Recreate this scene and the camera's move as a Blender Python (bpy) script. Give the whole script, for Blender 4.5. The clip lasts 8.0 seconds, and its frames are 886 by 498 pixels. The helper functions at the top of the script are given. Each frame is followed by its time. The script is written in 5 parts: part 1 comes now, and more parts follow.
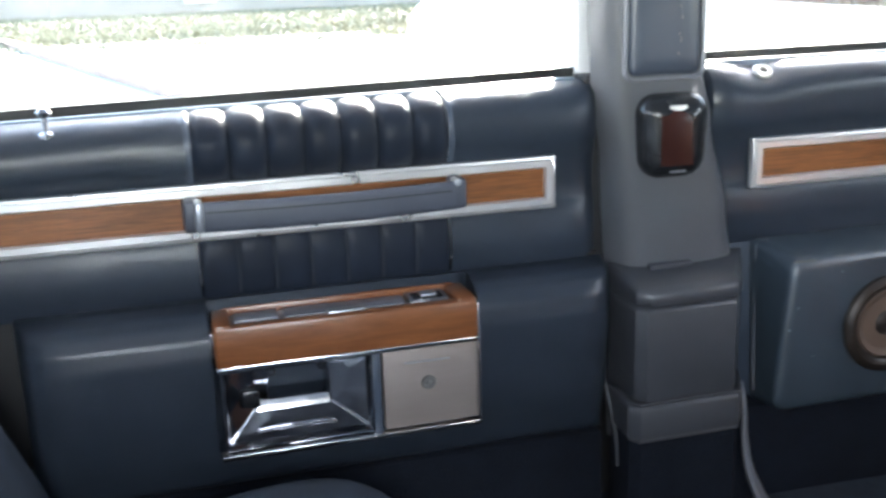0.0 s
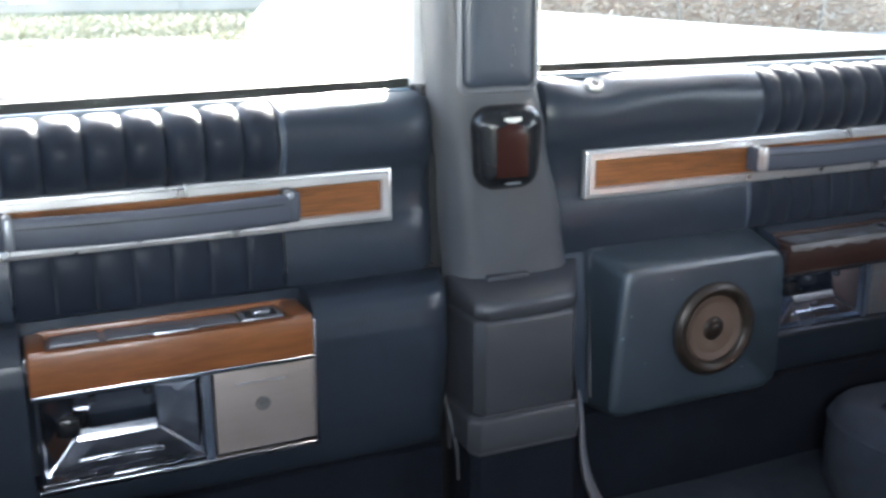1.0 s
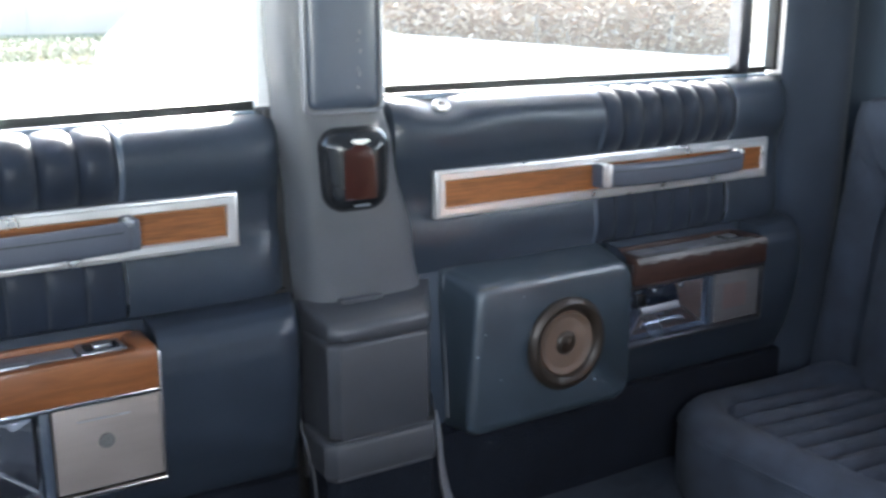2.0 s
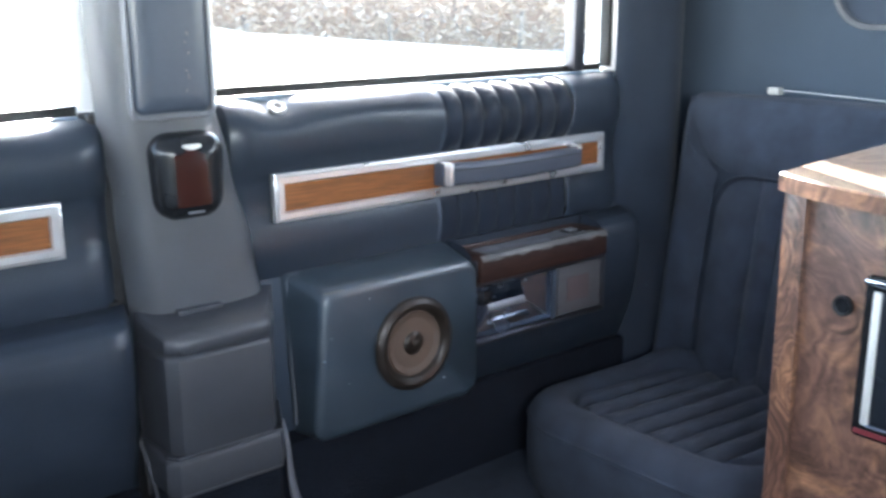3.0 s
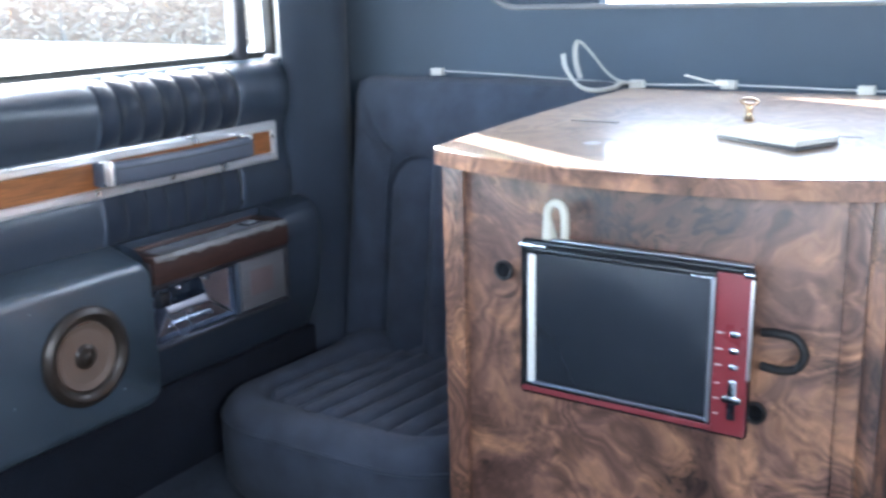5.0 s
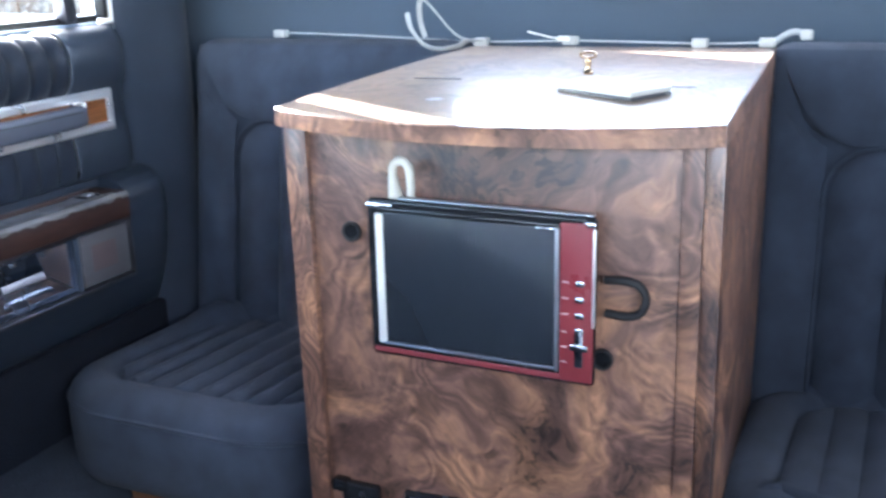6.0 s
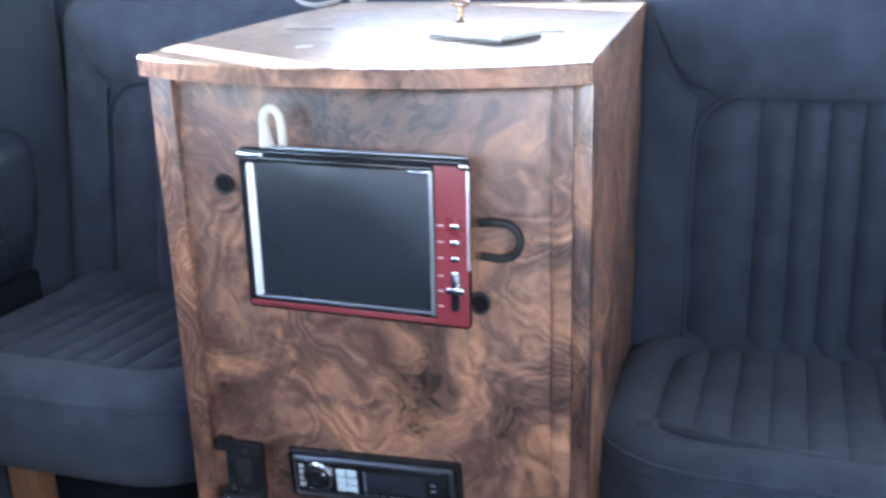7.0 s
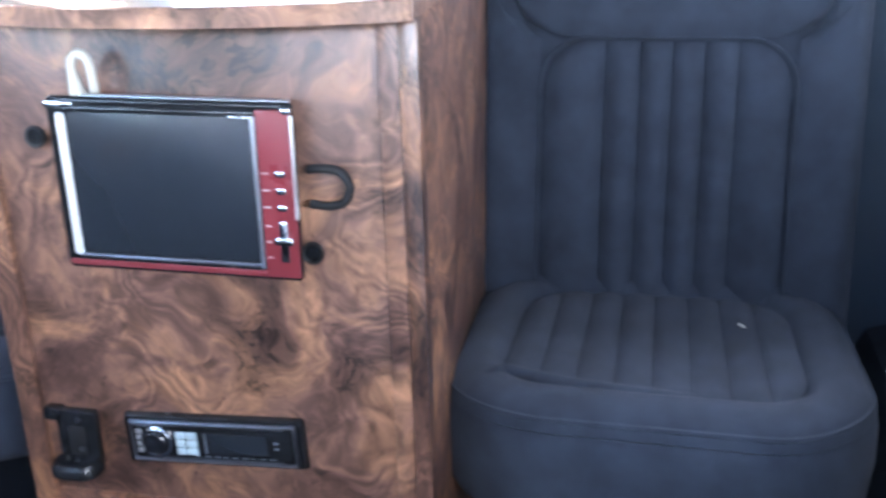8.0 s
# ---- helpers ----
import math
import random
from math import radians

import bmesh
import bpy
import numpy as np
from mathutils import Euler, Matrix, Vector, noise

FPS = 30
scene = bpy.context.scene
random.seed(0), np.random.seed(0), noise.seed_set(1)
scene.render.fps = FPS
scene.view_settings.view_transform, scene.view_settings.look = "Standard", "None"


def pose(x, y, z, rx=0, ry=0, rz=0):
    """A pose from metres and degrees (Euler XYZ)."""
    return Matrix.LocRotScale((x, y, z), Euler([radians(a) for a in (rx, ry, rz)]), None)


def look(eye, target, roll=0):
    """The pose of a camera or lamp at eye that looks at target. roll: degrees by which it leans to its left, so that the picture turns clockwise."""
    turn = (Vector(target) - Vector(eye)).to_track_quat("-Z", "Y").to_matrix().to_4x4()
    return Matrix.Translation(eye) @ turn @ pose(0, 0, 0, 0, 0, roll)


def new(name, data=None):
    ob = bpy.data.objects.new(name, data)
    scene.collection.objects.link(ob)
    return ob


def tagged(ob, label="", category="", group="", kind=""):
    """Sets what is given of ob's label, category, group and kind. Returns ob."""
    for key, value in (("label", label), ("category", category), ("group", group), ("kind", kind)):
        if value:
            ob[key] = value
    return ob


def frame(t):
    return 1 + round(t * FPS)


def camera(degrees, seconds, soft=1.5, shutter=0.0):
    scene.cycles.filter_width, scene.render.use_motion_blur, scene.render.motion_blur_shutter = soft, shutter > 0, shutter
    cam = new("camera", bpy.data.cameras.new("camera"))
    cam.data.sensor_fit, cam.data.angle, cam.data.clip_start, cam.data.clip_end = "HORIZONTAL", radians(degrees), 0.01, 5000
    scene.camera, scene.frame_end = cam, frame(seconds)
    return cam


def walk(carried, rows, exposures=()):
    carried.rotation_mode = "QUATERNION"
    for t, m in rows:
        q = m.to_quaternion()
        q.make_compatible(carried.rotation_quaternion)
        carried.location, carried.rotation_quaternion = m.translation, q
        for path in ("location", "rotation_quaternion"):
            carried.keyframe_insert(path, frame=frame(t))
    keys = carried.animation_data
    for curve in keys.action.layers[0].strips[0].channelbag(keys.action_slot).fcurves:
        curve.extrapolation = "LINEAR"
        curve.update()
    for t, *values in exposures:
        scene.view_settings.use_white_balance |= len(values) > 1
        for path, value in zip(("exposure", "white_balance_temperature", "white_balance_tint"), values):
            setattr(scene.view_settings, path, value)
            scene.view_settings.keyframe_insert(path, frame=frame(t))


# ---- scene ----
cam = camera(47.36, 8.0, 2.8, 0.5)
PATH = [
    (0, (0.0165, 0.2620, 0.9766), (0.5222, 2.1242, 0.4509), -1.91),
    (0.5, (0.0235, 0.2745, 0.9769), (0.6751, 2.0900, 0.4484), -0.93),
    (1, (0.0343, 0.2828, 0.9765), (0.8282, 2.0443, 0.4599), -0.32),
    (1.5, (0.0432, 0.2821, 0.9726), (0.9536, 1.9942, 0.4829), -0.25),
    (3, (0.0801, 0.2749, 0.9768), (1.3267, 1.7631, 0.4961), -0.35),
    (3.5, (0.0893, 0.2759, 0.9734), (1.4259, 1.6792, 0.4793), -0.76),
    (4, (0.1018, 0.2704, 0.9712), (1.5356, 1.5730, 0.4738), -1.01),
    (4.5, (0.1105, 0.2640, 0.9669), (1.6392, 1.4556, 0.4738), -1.32),
    (5, (0.1193, 0.2573, 0.9640), (1.7409, 1.3162, 0.4647), -1.55),
    (6.5, (0.1387, 0.2420, 0.9418), (1.9075, 0.9573, 0.3422), -1.93),
    (7, (0.1394, 0.2307, 0.9252), (1.9363, 0.8546, 0.3073), -1.85),
    (7.5, (0.1546, 0.2153, 0.9156), (1.9641, 0.7432, 0.2469), -2.00),
    (8, (0.1748, 0.1911, 0.9065), (2.0021, 0.5971, 0.2022), -1.67),
]
walk(cam, [(t, look(eye, target, roll)) for t, eye, target, roll in PATH], [(0, 3.5, 6650, 10), (1.7, 3.66, 6550, 10), (4.0, 3.92, 6150, 10.5), (5.2, 4.04, 6000, 11), (6.5, 4.16, 5900, 13), (8, 4.52, 6000, 15)])

FLOOR = 0.13
GROUND = -0.30

# ---- light ----
SUN_TO = Vector((0.47, 0.88, 0)).normalized()
SUN_UP = radians(25)
world = bpy.data.worlds.new("sky")
scene.world = world
world.use_nodes = True
wn = world.node_tree.nodes
sky = wn.new("ShaderNodeTexSky")
sky.sky_type = "NISHITA"
sky.sun_disc = False
sky.sun_elevation = SUN_UP
sky.sun_rotation = math.atan2(SUN_TO.x, SUN_TO.y)
wn["Background"].inputs["Strength"].default_value = 0.15
world.node_tree.links.new(sky.outputs[0], wn["Background"].inputs["Color"])
sun_data = bpy.data.lights.new("sun", "SUN")
sun_data.energy, sun_data.angle, sun_data.color = 5.0, radians(0.55), (1.0, 0.95, 0.88)
sun = new("sun", sun_data)
sun_way = Vector((SUN_TO.x * math.cos(SUN_UP), SUN_TO.y * math.cos(SUN_UP), math.sin(SUN_UP)))
sun.matrix_basis = look(sun_way * 20, (0, 0, 0))


def window_light(name, at, to, w, h, watts):
    """Sky light that comes in by an opening."""
    d = bpy.data.lights.new(name, "AREA")
    d.shape, d.size, d.size_y, d.energy, d.color = "RECTANGLE", w, h, watts, (0.96, 0.98, 1.0)
    ob = new(name, d)
    ob.matrix_basis = look(at, to)


window_light("sky_right_window", (-0.20, -0.20, 1.02), (-0.20, 1.0, 1.02), 0.84, 0.32, 1.5)
window_light("sky_back_window", (-0.94, 0.57, 1.04), (1.0, 0.57, 1.04), 1.05, 0.34, 1.9)
window_light("sky_front_opening", (1.60, 0.46, 1.10), (0.0, 0.46, 1.10), 0.84, 0.21, 0.44)


# ---- materials ----
def material(name, color, rough=0.5, metal=0.0, vary=0.12, scale=30.0, grain=0.0, grain_scale=600.0, stretch=(1, 1, 1),
             sheen=0.0, coat=0.0, coat_rough=0.08, spec=0.5, grain_dist=0.001, rough_vary=0.1, crease=0.0):
    """A surface with broad tone variation, fine relief and uneven gloss."""
    m = bpy.data.materials.new(name)
    m.use_nodes = True
    n, k = m.node_tree.nodes, m.node_tree.links
    b = n["Principled BSDF"]
    tc = n.new("ShaderNodeTexCoord")
    mp = n.new("ShaderNodeMapping")
    mp.inputs["Scale"].default_value = stretch
    k.new(tc.outputs["Object"], mp.inputs[0])
    a = n.new("ShaderNodeTexNoise")
    a.inputs["Scale"].default_value, a.inputs["Detail"].default_value = scale, 5
    k.new(mp.outputs[0], a.inputs["Vector"])
    a2 = n.new("ShaderNodeTexNoise")
    a2.inputs["Scale"].default_value, a2.inputs["Detail"].default_value = scale * 0.17, 2
    k.new(mp.outputs[0], a2.inputs["Vector"])
    mix = n.new("ShaderNodeMath")
    mix.operation = "ADD"
    k.new(a.outputs[0], mix.inputs[0])
    k.new(a2.outputs[0], mix.inputs[1])
    ramp = n.new("ShaderNodeMapRange")
    ramp.inputs[1].default_value, ramp.inputs[2].default_value = 0.6, 1.4
    ramp.inputs[3].default_value, ramp.inputs[4].default_value = 1 - vary, 1 + vary
    k.new(mix.outputs[0], ramp.inputs[0])
    sc = n.new("ShaderNodeVectorMath")
    sc.operation = "SCALE"
    sc.inputs[0].default_value = color
    k.new(ramp.outputs[0], sc.inputs["Scale"])
    k.new(sc.outputs[0], b.inputs["Base Color"])
    rr = n.new("ShaderNodeMapRange")
    rr.inputs[1].default_value, rr.inputs[2].default_value = 0.3, 0.7
    rr.inputs[3].default_value, rr.inputs[4].default_value = max(0.02, rough * (1 - rough_vary)), min(1, rough * (1 + rough_vary))
    k.new(a.outputs[0], rr.inputs[0])
    k.new(rr.outputs[0], b.inputs["Roughness"])
    b.inputs["Metallic"].default_value = metal
    b.inputs["Sheen Weight"].default_value = sheen
    b.inputs["Coat Weight"].default_value = coat
    b.inputs["Coat Roughness"].default_value = coat_rough
    b.inputs["Specular IOR Level"].default_value = spec
    if grain:
        v = n.new("ShaderNodeTexVoronoi")
        v.inputs["Scale"].default_value = grain_scale
        k.new(mp.outputs[0], v.inputs["Vector"])
        bp = n.new("ShaderNodeBump")
        bp.inputs["Strength"].default_value, bp.inputs["Distance"].default_value = grain, grain_dist
        k.new(v.outputs["Distance"], bp.inputs["Height"])
        k.new(bp.outputs[0], b.inputs["Normal"])
        if crease:
            # slack, slightly wrinkled skin
            w = n.new("ShaderNodeTexNoise")
            w.inputs["Scale"].default_value, w.inputs["Detail"].default_value, w.inputs["Distortion"].default_value = 34, 4, 0.8
            k.new(mp.outputs[0], w.inputs["Vector"])
            bw = n.new("ShaderNodeBump")
            bw.inputs["Strength"].default_value, bw.inputs["Distance"].default_value = crease, 0.004
            k.new(w.outputs[0], bw.inputs["Height"])
            k.new(bw.outputs[0], bp.inputs["Normal"])
    return m


def ramp_of(n, stops):
    r = n.new("ShaderNodeValToRGB")
    e = r.color_ramp.elements
    while len(e) < len(stops):
        e.new(0.5)
    for el, (p, c) in zip(e, stops):
        el.position, el.color = p, (*c, 1)
    return r


def burl_material(name, tone=1.0, rough=0.16, coat=0.7, stretch=(1, 0.85, 1.35), shift=(0, 0, 0), rgb_gain=(1, 1, 1), under=0.5, calm=0.0):
    """Glossy burl veneer: broad flowing figure, rings round the knots, clusters of dark eyes."""
    m = bpy.data.materials.new(name)
    m.use_nodes = True
    n, k = m.node_tree.nodes, m.node_tree.links
    b = n["Principled BSDF"]

    def noise_of(vec, scale, detail, dist=0.0, rough_=0.5):
        t = n.new("ShaderNodeTexNoise")
        t.inputs["Scale"].default_value, t.inputs["Detail"].default_value = scale, detail
        t.inputs["Distortion"].default_value, t.inputs["Roughness"].default_value = dist, rough_
        k.new(vec, t.inputs["Vector"])
        return t

    def ranged(val, a, c, lo, hi):
        r = n.new("ShaderNodeMapRange")
        for q, w in zip(range(1, 5), (a, c, lo, hi)):
            r.inputs[q].default_value = w
        k.new(val, r.inputs[0])
        return r.outputs[0]

    def maths(op, a, c):
        r = n.new("ShaderNodeMath")
        r.operation = op
        for q, w in enumerate((a, c)):
            if isinstance(w, (int, float)):
                r.inputs[q].default_value = w
            elif w is not None:
                k.new(w, r.inputs[q])
        return r.outputs[0]

    def scaled(col, fac):
        r = n.new("ShaderNodeVectorMath")
        r.operation = "SCALE"
        k.new(col, r.inputs[0])
        k.new(fac, r.inputs["Scale"])
        return r.outputs[0]

    tc = n.new("ShaderNodeTexCoord")
    place = n.new("ShaderNodeMapping")
    place.inputs["Location"].default_value = shift
    k.new(tc.outputs["Object"], place.inputs[0])
    warp = noise_of(place.outputs[0], 5.5, 3)
    off = n.new("ShaderNodeVectorMath")
    off.operation = "MULTIPLY_ADD"
    off.inputs[1].default_value = (0.22, 0.22, 0.22)
    k.new(warp.outputs["Color"], off.inputs[0])
    k.new(place.outputs[0], off.inputs[2])
    squash = n.new("ShaderNodeMapping")
    squash.inputs["Scale"].default_value = stretch
    k.new(off.outputs[0], squash.inputs[0])
    p = squash.outputs[0]
    # broad light and dark flow
    fig = noise_of(p, 8.5, 9, 1.0, 0.68)
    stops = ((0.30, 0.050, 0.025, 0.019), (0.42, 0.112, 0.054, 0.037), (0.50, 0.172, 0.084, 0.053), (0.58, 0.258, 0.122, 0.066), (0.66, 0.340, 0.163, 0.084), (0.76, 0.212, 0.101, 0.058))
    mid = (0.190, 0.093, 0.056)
    c = ramp_of(n, [(q, tuple((v + (m_ - v) * calm) * tone * f for v, m_, f in zip(rgb, mid, rgb_gain))) for q, *rgb in stops])
    k.new(fig.outputs[0], c.inputs[0])
    col = c.outputs[0]
    # growth lines that flow round the knots, strong in some places only
    knot = noise_of(p, 5.0, 2.5, 0.8)
    sine = maths("SINE", maths("MULTIPLY", knot.outputs[0], 120), None)
    where = ranged(noise_of(place.outputs[0], 8, 1).outputs[0], 0.40, 0.60, 0.03, 0.30 - 0.2 * calm)
    col = scaled(col, maths("ADD", 1.0, maths("MULTIPLY", sine, where)))
    # dark knots with eyes in them
    clus = noise_of(off.outputs[0], 6.5, 2.0, 0.5)
    inside = ranged(clus.outputs[0], 0.53, 0.62, 0.0, 1.0)
    eyes = noise_of(p, 105, 3, 0.6)
    spot = ranged(eyes.outputs[0], 0.52, 0.62, 0.0, 0.68 * (1 - calm))
    col = scaled(col, maths("SUBTRACT", 1.0, maths("MULTIPLY", inside, 0.42 * (1 - calm))))
    col = scaled(col, maths("SUBTRACT", 1.0, maths("MULTIPLY", inside, spot)))
    # sparse eyes elsewhere
    lone = ranged(noise_of(p, 46, 1.5, 0.4).outputs[0], 0.66, 0.74, 1.0, 0.40 + 0.6 * calm)
    col = scaled(col, lone)
    # fine fibres along the figure
    fib = noise_of(p, 34, 7, 2.2, 0.6)
    col = scaled(col, ranged(fib.outputs[0], 0.32, 0.68, 0.66 + 0.24 * calm, 1.30 - 0.22 * calm))
    k.new(col, b.inputs["Base Color"])
    k.new(ranged(fib.outputs[0], 0.3, 0.7, 0.34, 0.50), b.inputs["Roughness"])
    b.inputs["Coat Weight"].default_value, b.inputs["Coat Roughness"].default_value = coat, rough
    b.inputs["Specular IOR Level"].default_value = under
    fine = noise_of(place.outputs[0], 40, 2)
    bp = n.new("ShaderNodeBump")
    bp.inputs["Strength"].default_value, bp.inputs["Distance"].default_value = 0.06, 0.002
    k.new(fine.outputs[0], bp.inputs["Height"])
    k.new(bp.outputs[0], b.inputs["Normal"])
    return m


def streak_wood(name, light, dark, axis=(1.2, 1, 26), rough=0.35, coat=0.25):
    """Straight-grained veneer."""
    m = bpy.data.materials.new(name)
    m.use_nodes = True
    n, k = m.node_tree.nodes, m.node_tree.links
    b = n["Principled BSDF"]
    tc = n.new("ShaderNodeTexCoord")
    mp = n.new("ShaderNodeMapping")
    mp.inputs["Scale"].default_value = axis
    k.new(tc.outputs["Object"], mp.inputs[0])
    a = n.new("ShaderNodeTexNoise")
    a.inputs["Scale"].default_value, a.inputs["Detail"].default_value, a.inputs["Roughness"].default_value = 14, 8, 0.7
    a.inputs["Distortion"].default_value = 0.5
    k.new(mp.outputs[0], a.inputs["Vector"])
    c = ramp_of(n, [(0.3, dark), (0.5, tuple((p + q) / 2 for p, q in zip(light, dark))), (0.68, light)])
    k.new(a.outputs[0], c.inputs[0])
    k.new(c.outputs[0], b.inputs["Base Color"])
    b.inputs["Roughness"].default_value = rough
    b.inputs["Coat Weight"].default_value, b.inputs["Coat Roughness"].default_value = coat, 0.2
    return m


VINYL = material("blue_vinyl", (0.051, 0.067, 0.094), 0.45, spec=0.5, coat=0.6, coat_rough=0.26, vary=0.2, scale=16, grain=0.07, grain_scale=900, grain_dist=0.0006, rough_vary=0.22, crease=0.13)
# VINYL again with the speaker box's shade mixed into a darker base
BOX_VINYL = material("shaded_blue_vinyl", (0.036, 0.052, 0.068), 0.40, spec=0.7, coat=0.7, coat_rough=0.33, vary=0.2, scale=22, grain=0.07, grain_scale=900, grain_dist=0.0006, rough_vary=0.22, crease=0.1)
VINYL_GREY = material("grey_blue_vinyl", (0.176, 0.181, 0.199), 0.42, spec=0.7, coat=0.5, coat_rough=0.36, vary=0.1, scale=18, grain=0.1, grain_scale=750, grain_dist=0.0007, rough_vary=0.22, crease=0.07)
VELOUR = material("navy_velour", (0.010, 0.015, 0.026), 0.55, spec=0.16, coat=0.06, coat_rough=0.22, vary=0.4, scale=45, grain=0.2, grain_scale=1500, sheen=0.12)
SEAM_VELOUR = material("pale_seam_velour", (0.030, 0.036, 0.046), 0.8, spec=0.2, vary=0.3, scale=60, sheen=0.1)
STRAP_VINYL = material("slate_strap_vinyl", (0.062, 0.070, 0.092), 0.5, spec=0.5, vary=0.15, scale=30, grain=0.1, grain_scale=800, grain_dist=0.0006, rough_vary=0.22, crease=0.1)
CLOTH = material("blue_seat_cloth", (0.046, 0.057, 0.079), 0.95, vary=0.35, scale=24, grain=0.45, grain_scale=1300, sheen=0.07, spec=0.08)
BENCH_CLOTH = material("navy_bench_cloth", (0.034, 0.044, 0.061), 0.95, vary=0.25, scale=35, grain=0.4, grain_scale=1300, spec=0.1)
QUARTER_CLOTH = material("blue_quarter_cloth", (0.066, 0.084, 0.116), 0.9, vary=0.18, scale=14, grain=0.35, grain_scale=1400, sheen=0.2, spec=0.15)
WALL_CLOTH = material("teal_blue_wall_cloth", (0.070, 0.095, 0.130), 0.9, vary=0.1, scale=14, grain=0.35, grain_scale=1400, sheen=0.25, spec=0.15)
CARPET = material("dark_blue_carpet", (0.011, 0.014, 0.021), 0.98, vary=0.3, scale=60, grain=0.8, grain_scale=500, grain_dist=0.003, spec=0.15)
CARPET_FLOOR = material("floor_carpet", (0.038, 0.046, 0.060), 0.98, vary=0.3, scale=50, grain=0.8, grain_scale=450, grain_dist=0.003, spec=0.15)
HEADLINER = material("headliner_cloth", (0.13, 0.15, 0.18), 0.95, vary=0.06, scale=20, grain=0.3)
CHROME = material("chrome", (0.78, 0.79, 0.80), 0.13, 1.0, vary=0.04, rough_vary=0.5)
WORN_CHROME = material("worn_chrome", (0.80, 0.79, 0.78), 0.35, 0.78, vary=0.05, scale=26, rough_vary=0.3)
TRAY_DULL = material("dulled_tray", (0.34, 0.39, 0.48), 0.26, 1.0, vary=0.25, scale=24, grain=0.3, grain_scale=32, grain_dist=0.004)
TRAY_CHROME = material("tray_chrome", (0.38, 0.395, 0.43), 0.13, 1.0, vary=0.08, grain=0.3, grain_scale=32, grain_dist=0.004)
BRUSHED = material("brushed_plate", (0.29, 0.245, 0.225), 0.48, 0.3, vary=0.12, scale=16, stretch=(1, 1, 9), rough_vary=0.3)
SATIN = material("satin_metal", (0.36, 0.38, 0.41), 0.35, 0.8, vary=0.15, scale=25)
RUBBER = material("black_rubber", (0.012, 0.012, 0.013), 0.65, vary=0.3, scale=40)
BLACK = material("black_plastic", (0.012, 0.013, 0.015), 0.25, vary=0.2, scale=30)
DARK_METAL = material("dark_bronze_ring", (0.036, 0.027, 0.021), 0.38, 0.3, vary=0.3, scale=50)
CONE = material("speaker_cone", (0.125, 0.084, 0.062), 0.6, vary=0.15, scale=40)
LENS = material("dark_red_lens", (0.060, 0.013, 0.009), 0.3, vary=0.3, scale=20, coat=0.15)
RED = material("red_bezel", (0.20, 0.030, 0.036), 0.3, vary=0.08, scale=20, coat=0.3)
SCREEN = material("screen_glass", (0.019, 0.023, 0.029), 0.21, vary=0.08, scale=12, spec=0.7)
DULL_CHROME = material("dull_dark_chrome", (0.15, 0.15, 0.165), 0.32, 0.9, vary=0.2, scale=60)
WHITE = material("white_plastic", (0.72, 0.71, 0.66), 0.45, vary=0.06, scale=25)
LEAD = material("greyed_white_lead", (0.44, 0.44, 0.43), 0.45, vary=0.08, scale=40)
CLIP = material("dull_white_clip", (0.52, 0.52, 0.50), 0.5, vary=0.08, scale=40)
PALE_KEY = material("pale_blue_key", (0.50, 0.62, 0.65), 0.4, vary=0.06, scale=60)
CREAM = material("cream_cable", (0.58, 0.55, 0.47), 0.5, vary=0.08, scale=40)
BRASS = material("brass", (0.46, 0.32, 0.20), 0.25, 1.0, vary=0.1)
DOOR_WOOD = streak_wood("door_wood_grain", (0.33, 0.120, 0.037), (0.10, 0.034, 0.011))
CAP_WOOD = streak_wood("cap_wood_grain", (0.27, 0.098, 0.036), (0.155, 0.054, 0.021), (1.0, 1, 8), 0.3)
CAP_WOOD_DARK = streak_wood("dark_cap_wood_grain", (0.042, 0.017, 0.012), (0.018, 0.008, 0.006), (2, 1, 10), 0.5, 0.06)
BURL = burl_material("burl_veneer", 1.25, 0.26, 0.35, (1, 0.8, 1.15), (0, 0.13, 0.05), (0.97, 1.02, 1.09))
# lighter, paler copy of BURL: the sun streak's brightness is put into the colour
BURL_TOP = burl_material("sunlit_burl_top", 1.75, 0.085, 0.7, rgb_gain=(1, 1.45, 1.75), under=0.12, calm=0.75)
BURL_EDGE = burl_material("burl_edging", 1.15, 0.2, 0.7, (2.2, 2.2, 0.45))
BIN_VINYL = material("charcoal_vinyl", (0.056, 0.059, 0.068), 0.42, spec=0.55, vary=0.15, scale=25, grain=0.1, grain_scale=700, grain_dist=0.0007, rough_vary=0.22, crease=0.1)
LEG_WOOD = streak_wood("leg_wood", (0.28, 0.14, 0.07), (0.14, 0.06, 0.03), (14, 14, 1))
SCUFF = material("rubbed_vinyl_edge", (0.120, 0.112, 0.105), 0.5, vary=0.3, scale=80)
SILL = material("pale_sill_metal", (0.15, 0.20, 0.26), 0.35, vary=0.1)
WELT = material("pale_welt", (0.34, 0.38, 0.44), 0.4, vary=0.1)
PEELED = material("peeled_substrate", (0.12, 0.117, 0.115), 0.4, vary=0.3, scale=60)
# darker copy of BRUSHED: the second plate's shade is put into the colour
SHADED_PLATE = material("shaded_plate", (0.115, 0.114, 0.122), 0.5, 0.3, vary=0.2, scale=16, stretch=(1, 1, 9))
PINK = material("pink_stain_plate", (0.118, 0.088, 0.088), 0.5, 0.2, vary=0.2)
PAINT_WHITE = material("white_car_paint", (0.80, 0.80, 0.80), 0.3, vary=0.02, coat=0.8)
CONCRETE = material("pale_concrete", (0.52, 0.50, 0.46), 0.9, vary=0.12, scale=1.2, grain=0.4, grain_scale=60, grain_dist=0.004)
